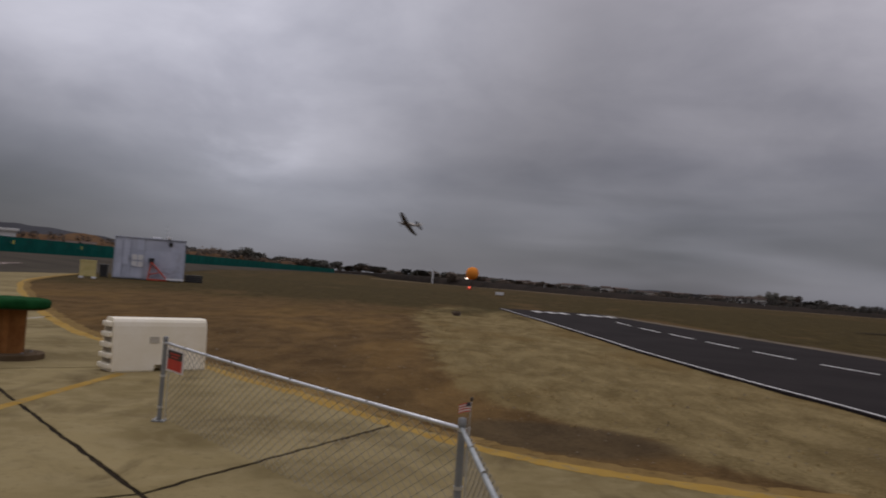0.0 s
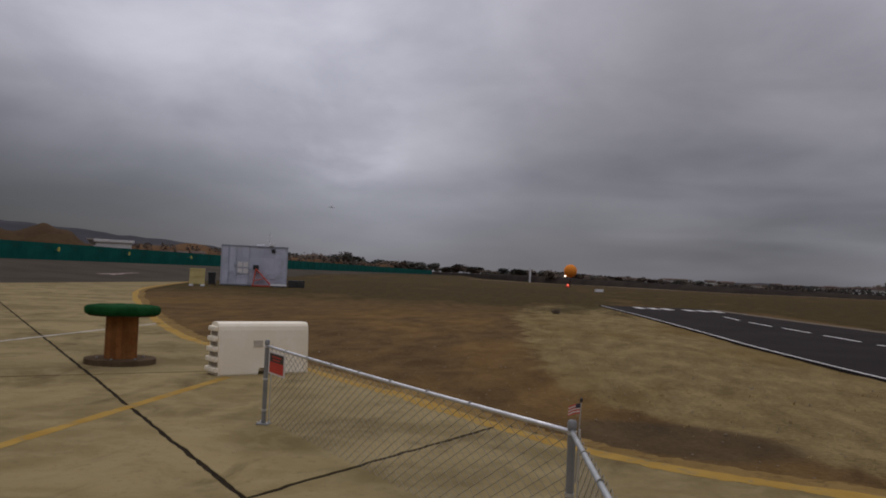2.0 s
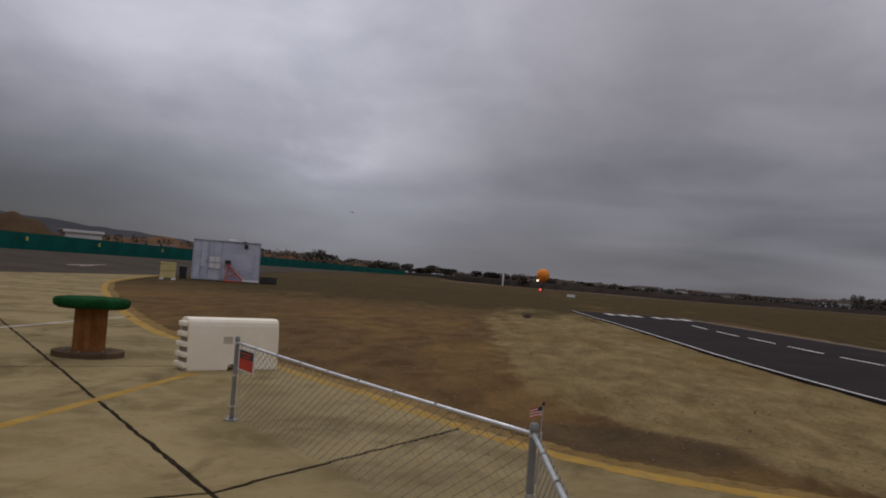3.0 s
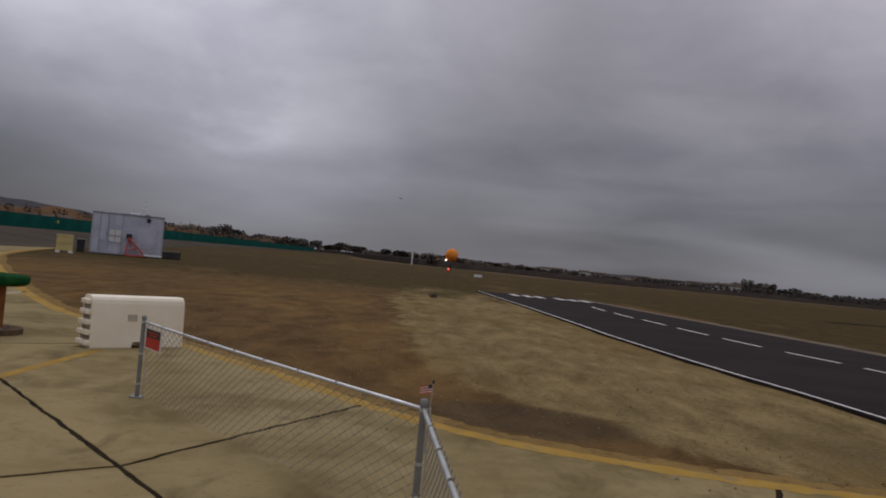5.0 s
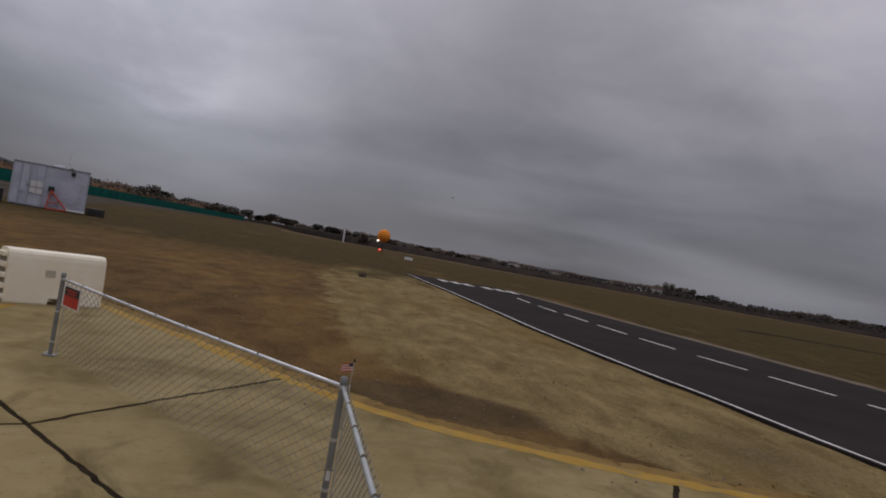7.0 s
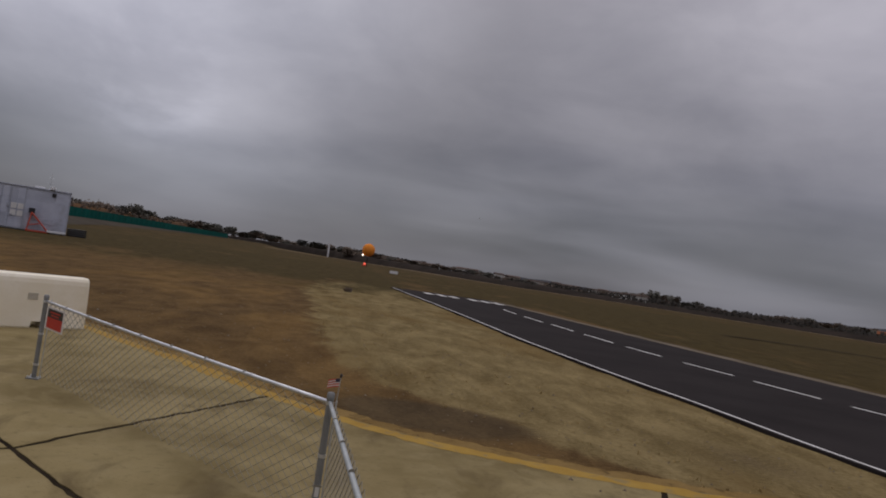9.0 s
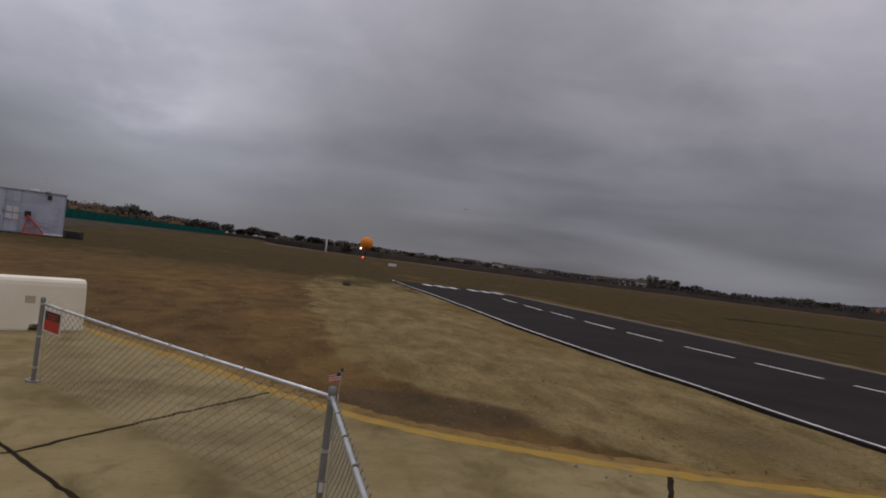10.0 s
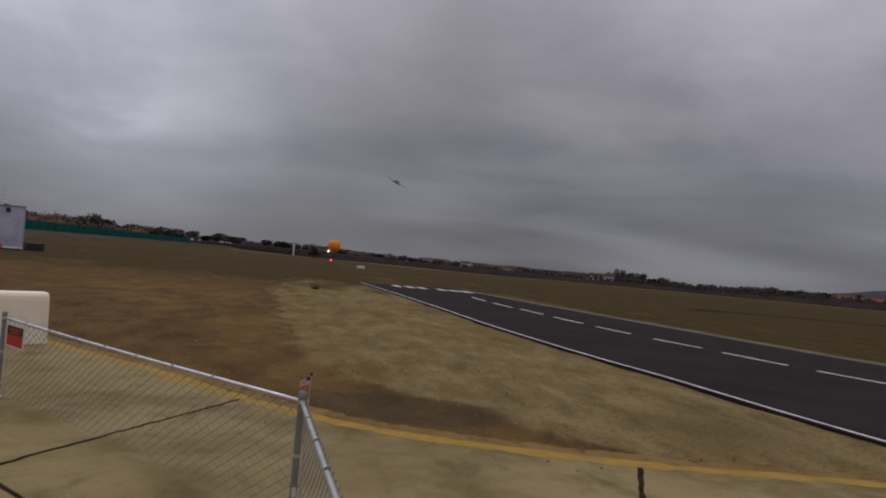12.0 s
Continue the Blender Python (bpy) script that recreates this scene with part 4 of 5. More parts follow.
# ---- screened fence beyond the taxiway ----
def build_green_fence():
    panel, tall = 6.0, 2.15
    sheet = bmesh.new()
    n = 8
    a = None
    for k in range(n + 1):
        y = panel * k / n
        w_ = 0.05 * math.sin(k * math.pi / 2)
        b = [sheet.verts.new((w_ + dx, y, z)) for z, dx in ((0.04, -0.04), (0.04, 0.04), (tall * 0.5, 0.06), (tall, 0.04), (tall, -0.04), (tall * 0.5, -0.02))]
        if a:
            for i in range(6):
                sheet.faces.new((a[i], b[i], b[(i + 1) % 6], a[(i + 1) % 6]))
        if k in (0, n):
            sheet.faces.new(b)
        a = b
    sheet_me = mesh_from(sheet, "screen", GREEN_SCREEN)
    post_me = mesh_from(tube(bmesh.new(), (-0.12, 0, 0), (-0.12, 0, tall - 0.05), 0.04, n=8), "post", STEEL_DARK)
    rail_me = mesh_from(tube(bmesh.new(), (-0.12, 0, tall - 0.08), (-0.12, panel, tall - 0.08), 0.03, n=6), "rail", STEEL_DARK)
    for k in range(66):
        y = 28 + panel * k
        x = -62 - 0.004 * max(0.0, y - 60)
        thing = empty("screened_fence", pose(x, y, rise(x, y), 0, 0, 0.25), "fence panel covered with dark green windscreen fabric", "fence", "green fence panels")
        part("screen", sheet_me, None, thing)
        part("post", post_me, None, thing)
        part("rail", rail_me, None, thing)
    for turn in (33.1, 28.9, 25.0):
        x = -61.6
        y = x / -math.tan(radians(turn))
        thing = empty("fence_marker", pose(x, y, rise(x, y) + 1.15), "small yellow reflector plate fixed on the green fence", "reflector", "reflectors on the fence")
        part("plate", boxed(-0.03, -0.22, 0, 0.03, 0.22, 0.5, bevel=0.02), LAMP_YELLOW, thing)
        part("bracket", boxed(-0.9, -0.03, 0.2, -0.03, 0.03, 0.26), STEEL_DARK, thing)


build_green_fence()


# ---- things out on the field ----
def build_field():
    c = polar(-1.2, 180, 3.65)
    ball = empty("marker_ball", pose(c.x, c.y, 0), "large round orange marker ball on a short mast", "marker")
    bm = bmesh.new()
    bmesh.ops.create_uvsphere(bm, u_segments=32, v_segments=20, radius=1.4)
    for v in bm.verts:
        a = math.atan2(v.co.y, v.co.x)
        v.co *= 1.0 + 0.012 * math.cos(8 * a)
    bm.transform(Matrix.Translation((0, 0, 3.65)))
    part("shell", bm, ORANGE, ball, "orange fabric gored shell", smooth=True)
    part("mast", tube(bmesh.new(), (0, 0.3, 0), (0, 0.3, 2.35), 0.09, 0.07, n=10), BERM, ball)
    arm = part("lamp_arm", tube(bmesh.new(), (0, 0.2, 2.40), (-1.15, -0.2, 2.42), 0.04, n=6), BERM, ball)
    bm = bmesh.new()
    bmesh.ops.create_uvsphere(bm, u_segments=14, v_segments=10, radius=0.20)
    bm.transform(Matrix.Translation((-1.15, -0.3, 2.45)))
    part("lamp", bm, LAMP_WHITE, arm, "bright white lamp", smooth=True)
    box_ = part("control_box", boxed(-1.0, -0.35, 0, -0.05, 0.25, 0.35, bevel=0.04), RED_PAINT, ball)
    bm = bmesh.new()
    bmesh.ops.create_uvsphere(bm, u_segments=14, v_segments=10, radius=0.24)
    bm.transform(Matrix.Translation((-0.45, -0.25, 0.5)))
    part("beacon", bm, LAMP_RED, box_, "glowing red beacon", smooth=True)

    p = polar(1.58, 322)
    pole = empty("marker_post", pose(p.x, p.y, 0), "tall white marker post beyond the field", "post")
    part("shaft", boxed(-0.32, -0.3, 0, 0.32, 0.3, 5.2, bevel=0.08), WHITE_PAINT, pole)
    part("head", boxed(-0.4, -0.4, 5.2, 0.4, 0.4, 5.4, bevel=0.05), WHITE_PAINT, pole)

    p = polar(-3.2, 122)
    sign = empty("field_board", pose(p.x, p.y, 0, 0, 0, -4), "low white board standing in the grass", "board")
    part("board", boxed(-0.62, -0.03, 0.10, 0.62, 0.03, 0.50, bevel=0.01), WHITE_PAINT, sign)
    for x in (-0.5, 0.5):
        part("stake", boxed(x - 0.03, 0.03, -0.02, x + 0.03, 0.08, 0.48), WOOD_GREY, sign)

    # low scrub tuft in the sand
    rng = random.Random(5)
    bm = bmesh.new()
    for k in range(120):
        a, r = rng.uniform(0, 6.28), 0.17 * math.sqrt(rng.random())
        p = Vector((0.17 + r * math.cos(a), 40.8 + r * math.sin(a), 0.0))
        q = p + Vector((rng.uniform(-0.16, 0.16), rng.uniform(-0.16, 0.16), rng.uniform(0.08, 0.24)))
        w_ = Vector((rng.uniform(-1, 1), rng.uniform(-1, 1), 0)).normalized() * 0.03
        bm.faces.new([bm.verts.new(v) for v in (p - w_, p + w_, q + w_ * 0.4, q - w_ * 0.4)])
    tagged(new("scrub_tuft", mesh_from(bm, "scrub_tuft", LEAF_BROWN)), "dark dry scrub tuft growing in the sand", "bush")


build_field()


# ---- grass and stones ----
def build_cover():
    rng = random.Random(11)
    verts, faces = [], []

    def blade(x, y, z, h, lean, a, wd):
        dx, dy = math.cos(a), math.sin(a)
        k = len(verts)
        verts.extend(((x - dy * wd, y + dx * wd, z), (x + dy * wd, y - dx * wd, z), (x + dx * lean, y + dy * lean, z + h)))
        faces.append((k, k + 1, k + 2))

    def tuft(x, y, n, size):
        for _ in range(n):
            a = rng.uniform(0, 6.283)
            blade(x + rng.gauss(0, size * 0.5), y + rng.gauss(0, size * 0.5), -0.02, size * rng.uniform(0.4, 1.0), size * rng.uniform(0.2, 0.9), a, 0.004 + 0.05 * size)
    made = 0
    while made < 2300:
        y = 7.2 + 45 * rng.random() ** 1.7
        x = rng.uniform(-3, 8)
        if inside_depth(SAND, x, y) > -0.1 + 0.5 * noise.noise((x, y, 1)) and noise.noise((x * 0.9, y * 0.5, 7)) > -0.25:
            tuft(x, y, rng.randint(3, 7), rng.uniform(0.02, 0.055))
        made += 1
    for k in range(5, len(EDGE) - 2):
        (ax, ay), (bx, by) = EDGE[k], EDGE[k + 1]
        if ay > 30 or ay < 6:
            continue
        n = int(26 * math.hypot(bx - ax, by - ay))
        for _ in range(n):
            t = rng.random()
            x, y = ax + (bx - ax) * t, ay + (by - ay) * t
            if noise.noise((x * 0.8, y * 0.8, 2)) > -0.2:
                d = Vector((bx - ax, by - ay)).normalized()
                o = abs(rng.gauss(0, 0.09)) + 0.01
                tuft(x - d.y * o, y + d.x * o, rng.randint(3, 6), rng.uniform(0.02, 0.055))
    tagged(new("dry_grass", raw_mesh("dry_grass", verts, faces, STRAW)), "short dry straw-coloured grass in sand and along the apron", "grass", kind="stuff")

    verts, faces = [], []
    for _ in range(1500):
        y = 6.5 + 26 * rng.random() ** 1.8
        x = rng.uniform(-7, 7)
        depth = inside_depth(SAND, x, y)
        r = rng.uniform(0.006, 0.022) * (1.6 if rng.random() < 0.05 else 1.0)
        if y < 7.3 or x < -7 + 0.1 or (x < 3 and y < 17 - 1.2 * (x + 7)):
            continue
        k = len(verts)
        j = [rng.uniform(0.7, 1.2) * r for _ in range(6)]
        verts.extend(((x + j[0], y, 0), (x, y + j[1], 0), (x - j[2], y, 0), (x, y - j[3], 0), (x, y, j[4] * 0.8)))
        faces.extend(((k, k + 1, k + 4), (k + 1, k + 2, k + 4), (k + 2, k + 3, k + 4), (k + 3, k, k + 4)))
    for x, y, r in ((2.42, 7.28, 0.028), (2.9, 7.12, 0.022), (2.62, 6.98, 0.018), (-0.3, 8.3, 0.02)):
        k = len(verts)
        verts.extend(((x + r, y, 0.03), (x, y + r, 0.03), (x - r, y, 0.03), (x, y - r, 0.03), (x, y, 0.03 + r)))
        faces.extend(((k, k + 1, k + 4), (k + 1, k + 2, k + 4), (k + 2, k + 3, k + 4), (k + 3, k, k + 4)))
    tagged(new("pebbles", raw_mesh("pebbles", verts, faces, STONE)), "scattered small pebbles and clods on the soil", "stones", kind="stuff")


build_cover()


# ---- the distance ----
def ridge(name, rows_, mat, label, category, depth, rough=0.0, seed=0.0, foot=-2.0, fine=1.0):
    """A long hill whose crest runs through (bearing, distance, height) rows; it slopes down to both sides."""
    pts = []
    for (t0, d0, h0), (t1, d1, h1) in zip(rows_, rows_[1:]):
        n = max(2, int(abs(t1 - t0) * 3 * fine))
        for k in range(n):
            f = k / n
            s = f * f * (3 - 2 * f)
            pts.append((t0 + (t1 - t0) * f, d0 + (d1 - d0) * f, h0 + (h1 - h0) * s))
    pts.append(rows_[-1])
    bm = bmesh.new()
    last = None
    for t, d, h in pts:
        now = []
        for k in range(9):
            f = (k - 4) / 4
            z = foot + (h - foot) * (1 - abs(f) ** 1.5)
            p = polar(t, d + depth * f, z)
            p.z += rough * noise.noise((p.x / (depth * 0.35), p.y / (depth * 0.35), seed)) * (1 - abs(f)) + rough * 0.5 * noise.noise((p.x / (depth * 0.1), p.y / (depth * 0.1), seed)) * (1 - abs(f))
            now.append(bm.verts.new(p))
        if last:
            for k in range(8):
                bm.faces.new((last[k], now[k], now[k + 1], last[k + 1]))
        last = now
    return tagged(new(name, mesh_from(bm, name, mat, True)), label, category, kind="structure")


ridge("far_hill", [(52, 2600, 140), (45, 2600, 115), (37.3, 2600, 100), (35.5, 2600, 99), (32.5, 2600, 90), (29, 2600, 74), (25.5, 2600, 62), (20, 2600, 34), (12, 2600, 12)], HILL, "dark scrub-covered hill range far off", "hill", 500, 8.0)
ridge("far_ridge", [(-2, 3200, 8), (-9, 3200, 16), (-14, 3200, 20), (-20, 3200, 16), (-28, 3200, 8), (-34, 3200, 22), (-38, 3200, 50), (-50, 3200, 90)], HILL, "faint low ridge far beyond the field", "hill", 500, 6.0, 4.0)
ridge("earth_mound", [(46, 165, 5.0), (41, 165, 6.6), (38.2, 165, 6.9), (36.7, 165, 6.4), (35.5, 165, 6.2), (34.2, 165, 7.0), (32.6, 165, 6.7), (31.4, 165, 4.6), (30.6, 165, 2.4)], MOUND, "brown heap of bare earth behind the fence", "mound", 16, 0.9, 2.0, 0.5, 2.0)
ridge("scrub_slope", [(31.5, 330, 6.0), (29, 330, 7.6), (27, 330, 8.6), (25, 330, 8.6), (23, 330, 7.2), (20, 330, 6.4), (18.2, 330, 6.2), (16.5, 330, 5.8), (14.6, 345, 5.4), (12.5, 390, 5.4), (11, 460, 5.2), (9.4, 540, 4.4)], SCRUB, "rusty brown scrub slope beyond the airfield", "slope", 34, 1.6, 7.0, 0.0, 2.0)
ridge("dark_berm", [(14, 900, 3.4), (8, 620, 3.2), (4, 420, 2.9), (1, 312, 2.6), (-3, 290, 2.1), (-8, 255, 1.75), (-12, 240, 1.6), (-18, 255, 1.35), (-24, 255, 1.2), (-30, 250, 1.2), (-38, 245, 2.0), (-50, 240, 2.2)], BERM, "long dark ploughed bank at the field edge", "bank", 9, 0.3, 1.0, -0.3, 3.0)
line_thing("perimeter_road", [tuple(polar(t, d).xy) for t, d in ((13, 700), (9, 480), (6, 380), (3, 318), (0, 285), (-4, 268), (-8, 234), (-12, 218), (-18, 238), (-24, 232), (-32, 228), (-45, 225))], 9.0, 0.05, ROAD_TAN, "pale dirt perimeter road along the bank", wobble=0.3, category="road")


line_thing("field_ditch", smooth_line([(30, 61), (36, 62.5), (44, 62), (60, 59), (90, 52)], 6), 1.1, 0.045, BERM, "narrow dark ditch across the rough field", wobble=0.8, category="ditch")


def leaf_crown(rng, spread, z0, z1, count, size):
    """Many small leaf clumps on a loose, lopsided crown with gaps."""
    verts, faces = [], []
    lobes = [(Vector((rng.uniform(-0.5, 0.5) * spread, rng.uniform(-0.5, 0.5) * spread, rng.uniform(z0 + 0.3 * (z1 - z0), z1 - 0.2 * (z1 - z0)))), rng.uniform(0.35, 0.6)) for _ in range(7)]
    for _ in range(count):
        c, r = rng.choice(lobes)
        d = Vector((rng.gauss(0, 1), rng.gauss(0, 1), rng.gauss(0, 0.8))).normalized() * (0.45 + 0.55 * rng.random())
        p = c + Vector((d.x * spread * r, d.y * spread * r, d.z * (z1 - z0) * r * 0.6))
        p.z = min(z1, max(z0 * 0.8, p.z))
        u = Vector((rng.gauss(0, 1), rng.gauss(0, 1), rng.gauss(0, 1))).normalized()
        v = u.orthogonal().normalized()
        s = size * rng.uniform(0.6, 1.4)
        k = len(verts)
        verts.extend((tuple(p - u * s), tuple(p + v * s * 0.7), tuple(p + u * s), tuple(p - v * s * 0.7)))
        faces.append((k, k + 1, k + 2, k + 3))
    return verts, faces


def build_tree(rng, tall, spread, mat, palm=False):
    bm = bmesh.new()
    if palm:
        tube(bm, (0, 0, -0.3), (0.15, 0, tall * 0.85), tall * 0.022, tall * 0.015, n=7)
        trunk = mesh_from(bm, "trunk", BARK)
        verts, faces = [], []
        for k in range(26):
            a, e = rng.uniform(0, 6.28), rng.uniform(-0.5, 1.1)
            last = None
            for j in range(5):
                f = j / 4
                r = spread * f
                z = tall * 0.85 + spread * (e * f - 0.9 * f * f)
                wd = 0.09 * spread * (1 - f) + 0.01
                q = (0.15 + r * math.cos(a), r * math.sin(a), z)
                now = ((q[0] - math.sin(a) * wd, q[1] + math.cos(a) * wd, z), (q[0] + math.sin(a) * wd, q[1] - math.cos(a) * wd, z))
                i = len(verts)
                verts.extend(now)
                if j:
                    faces.append((i - 2, i - 1, i + 1, i))
        crown = raw_mesh("crown", verts, faces, mat)
    else:
        tube(bm, (0, 0, -0.3), (0.1, 0, tall * 0.4), tall * 0.03, tall * 0.02, n=7)
        for k in range(6):
            a = k * 1.05 + rng.uniform(-0.3, 0.3)
            tube(bm, (0.1, 0, tall * (0.28 + 0.02 * k)), (spread * 0.55 * math.cos(a), spread * 0.55 * math.sin(a), tall * rng.uniform(0.55, 0.85)), tall * 0.012, tall * 0.004, n=5)
        trunk = mesh_from(bm, "trunk", BARK)
        crown = raw_mesh("crown", *leaf_crown(rng, spread, tall * 0.22, tall, 420, tall * 0.055), mat)
    return trunk, crown


def build_trees():
    rng = random.Random(21)
    kinds = []
    for tall, spread, mat, palm in ((1.0, 0.55, LEAF, False), (1.0, 0.42, LEAF, False), (1.0, 0.7, LEAF_BROWN, False), (1.0, 0.62, LEAF, False), (1.0, 0.3, LEAF_BROWN, False), (1.0, 0.24, LEAF, True)):
        kinds.append((*build_tree(rng, tall, spread, mat, palm), palm))
    # crest of the tree line: bearing and angle above eye level
    crest = [(19, 0.80), (16.5, 0.84), (14, 0.82), (12, 0.66), (9, 0.56), (4, 0.56), (0.5, 0.54), (-3.5, 0.40), (-7.5, 0.32), (-11.5, 0.22), (-15, 0.17), (-18, 0.24), (-20, 0.40), (-22, 0.60), (-23.4, 0.35), (-25, 0.20), (-27, 0.12), (-30, 0.42), (-33, 0.38), (-36, 0.38), (-44, 0.4)]
    for k in range(196):
        t = 19.5 - 60 * (k + rng.random()) / 196
        el = float(np.interp(-t, [-c[0] for c in crest], [c[1] for c in crest]))
        far = rng.uniform(330, 430) if t < 6 else rng.uniform(400, 520)
        if 1 < t < 8.2:
            far = float(np.interp(t, [1, 4, 8, 14], [335, 440, 640, 900])) + rng.uniform(0, 50)
        if t > 8.2:
            far = max(far, 62 / math.sin(radians(t)) + rng.uniform(15, 60))
        tall = (1.78 + far * math.tan(radians(el))) * rng.uniform(0.72, 1.08) + 0.2
        i = rng.choice((0, 0, 1, 2, 3, 4))
        if -16 < t < -9 and rng.random() < 0.25:
            i, tall = 5, tall * 1.3
        trunk, crown, palm = kinds[i]
        p = polar(t, far)
        what = "tall thin palm tree at the far field edge" if palm else ("bare brownish tree in the far tree line" if i in (2, 4) else "dull green tree in the far tree line")
        thing = empty("palm_tree" if palm else "tree", pose(p.x, p.y, rise(p.x, p.y) - 0.05, 0, 0, rng.uniform(0, 360)), what, "tree", "far tree line")
        s = tall
        for nm, me in (("trunk", trunk), ("crown", crown)):
            o = part(nm, me, None, thing)
            o.scale = (s * rng.uniform(1.5, 2.1), s * rng.uniform(1.5, 2.1), s)
    # low trees close behind the bank, in front of the houses
    for k in range(92):
        t = 0.7 - 39 * (k + rng.random()) / 92
        el = float(np.interp(-t, [-c[0] for c in crest], [c[1] for c in crest]))
        far = rng.uniform(300, 318)
        tall = (1.78 + far * math.tan(radians(el))) * rng.uniform(0.65, 1.1)
        i = rng.choice((0, 1, 2, 2, 4, 4))
        trunk, crown, palm = kinds[i]
        p = polar(t, far)
        thing = empty("tree", pose(p.x, p.y, -0.05, 0, 0, rng.uniform(0, 360)), "bare brownish tree before the far houses" if i in (2, 4) else "low dull green tree before the far houses", "tree", "far tree line")
        for nm, me in (("trunk", trunk), ("crown", crown)):
            part(nm, me, None, thing).scale = (tall * 1.8, tall * 1.8, tall)
    # single larger trees
    for t, far, tall, i in ((-21.3, 300, 6.2, 1), (-22.0, 300, 4.6, 4), (-22.9, 300, 5.0, 4), (-24.3, 300, 4.4, 3), (-20.6, 310, 4.2, 2), (-26.6, 300, 3.2, 0), (14.4, 330, 7.6, 0), (15.4, 330, 6.8, 3), (16.8, 330, 7.4, 2), (38.9, 150, 6.0, 3)):
        trunk, crown, palm = kinds[i]
        p = polar(t, far)
        thing = empty("tree", pose(p.x, p.y, rise(p.x, p.y) - 0.05, 0, 0, 40 * i), "rounded dark tree standing beyond the field", "tree")
        for nm, me in (("trunk", trunk), ("crown", crown)):
            part(nm, me, None, thing).scale = (tall * 1.15, tall * 1.15, tall)
    # undergrowth along the bank
    verts, faces = [], []
    for _ in range(9000):
        t = rng.uniform(-42, 18)
        far = float(np.interp(-t, [-14, -8, -4, -1, 3, 8, 13, 18, 24, 30, 38, 50], [900, 620, 420, 330, 300, 290, 275, 262, 255, 250, 245, 240])) + rng.uniform(-2, 14)
        p = polar(t, far, rng.uniform(0.5, 2.3 if t > -14 else 2.9) * (1.0 if noise.noise((t * 0.7, 3, 1)) > -0.1 else 0.7))
        u = Vector((rng.gauss(0, 1), rng.gauss(0, 1), rng.gauss(0, 1))).normalized()
        v = u.orthogonal().normalized()
        s = rng.uniform(0.25, 0.6)
        k = len(verts)
        verts.extend((tuple(p - u * s), tuple(p + v * s * 0.7), tuple(p + u * s), tuple(p - v * s * 0.7)))
        faces.append((k, k + 1, k + 2, k + 3))
    tagged(new("far_undergrowth", raw_mesh("far_undergrowth", verts, faces, SHRUB)), "dark undergrowth along the far bank", "shrubs", kind="stuff")
    verts, faces = [], []
    for _ in range(5200):
        t = rng.uniform(9, 31)
        far = float(np.interp(t, [9, 11, 12.5, 14.6], [545, 452, 382, 322])) + rng.uniform(-14, 6)
        crest_z = float(np.interp(t, [9, 12, 16, 20, 24, 28, 31], [2.4, 4.6, 5.6, 6.2, 7.4, 7.8, 6.0]))
        if noise.noise((t * 1.3, 8, 2)) < -0.15:
            continue
        p = polar(t, far, crest_z * rng.uniform(0.35, 1.08))
        u = Vector((rng.gauss(0, 1), rng.gauss(0, 1), rng.gauss(0, 1))).normalized()
        v = u.orthogonal().normalized()
        s = rng.uniform(0.2, 0.6)
        k = len(verts)
        verts.extend((tuple(p - u * s), tuple(p + v * s * 0.7), tuple(p + u * s), tuple(p - v * s * 0.7)))
        faces.append((k, k + 1, k + 2, k + 3))
    tagged(new("slope_scrub", raw_mesh("slope_scrub", verts, faces, LEAF_BROWN)), "brown scrub growing on the far slope", "shrubs", kind="stuff")


build_trees()


def house(m, wide, deep, high, roof_high, wall_mat, roof_mat, label, name="house", flat_=False):
    thing = empty(name, m, label, "building")
    walls = part("wall", boxed(-wide / 2, 0, -0.3, wide / 2, deep, high), wall_mat, thing)
    bm = bmesh.new()
    e = 0.4
    if flat_:
        box(bm, -wide / 2 - e, -e, high, wide / 2 + e, deep + e, high + roof_high, bevel=0.05)
    else:
        lo = [bm.verts.new(p) for p in ((-wide / 2 - e, -e, high), (wide / 2 + e, -e, high), (wide / 2 + e, deep + e, high), (-wide / 2 - e, deep + e, high))]
        hi = [bm.verts.new(p) for p in ((-wide / 2 - e, deep / 2, high + roof_high), (wide / 2 + e, deep / 2, high + roof_high))]
        for q in ((lo[0], lo[1], hi[1], hi[0]), (lo[2], lo[3], hi[0], hi[1]), (lo[1], lo[2], hi[1]), (lo[3], lo[0], hi[0]), lo[::-1]):
            bm.faces.new(q)
    part("roof", bm, roof_mat, thing)
    n = max(1, int(wide / 3.2))
    for k in range(n):
        x = -wide / 2 + wide * (k + 0.5) / n
        win = part("window", boxed(x - 0.6, -0.06, high * 0.35, x + 0.6, -0.01, high * 0.75), WHITE_PAINT, thing)
        part("pane", boxed(x - 0.52, -0.08, high * 0.38, x + 0.52, -0.055, high * 0.72), PANE, win)
    return thing


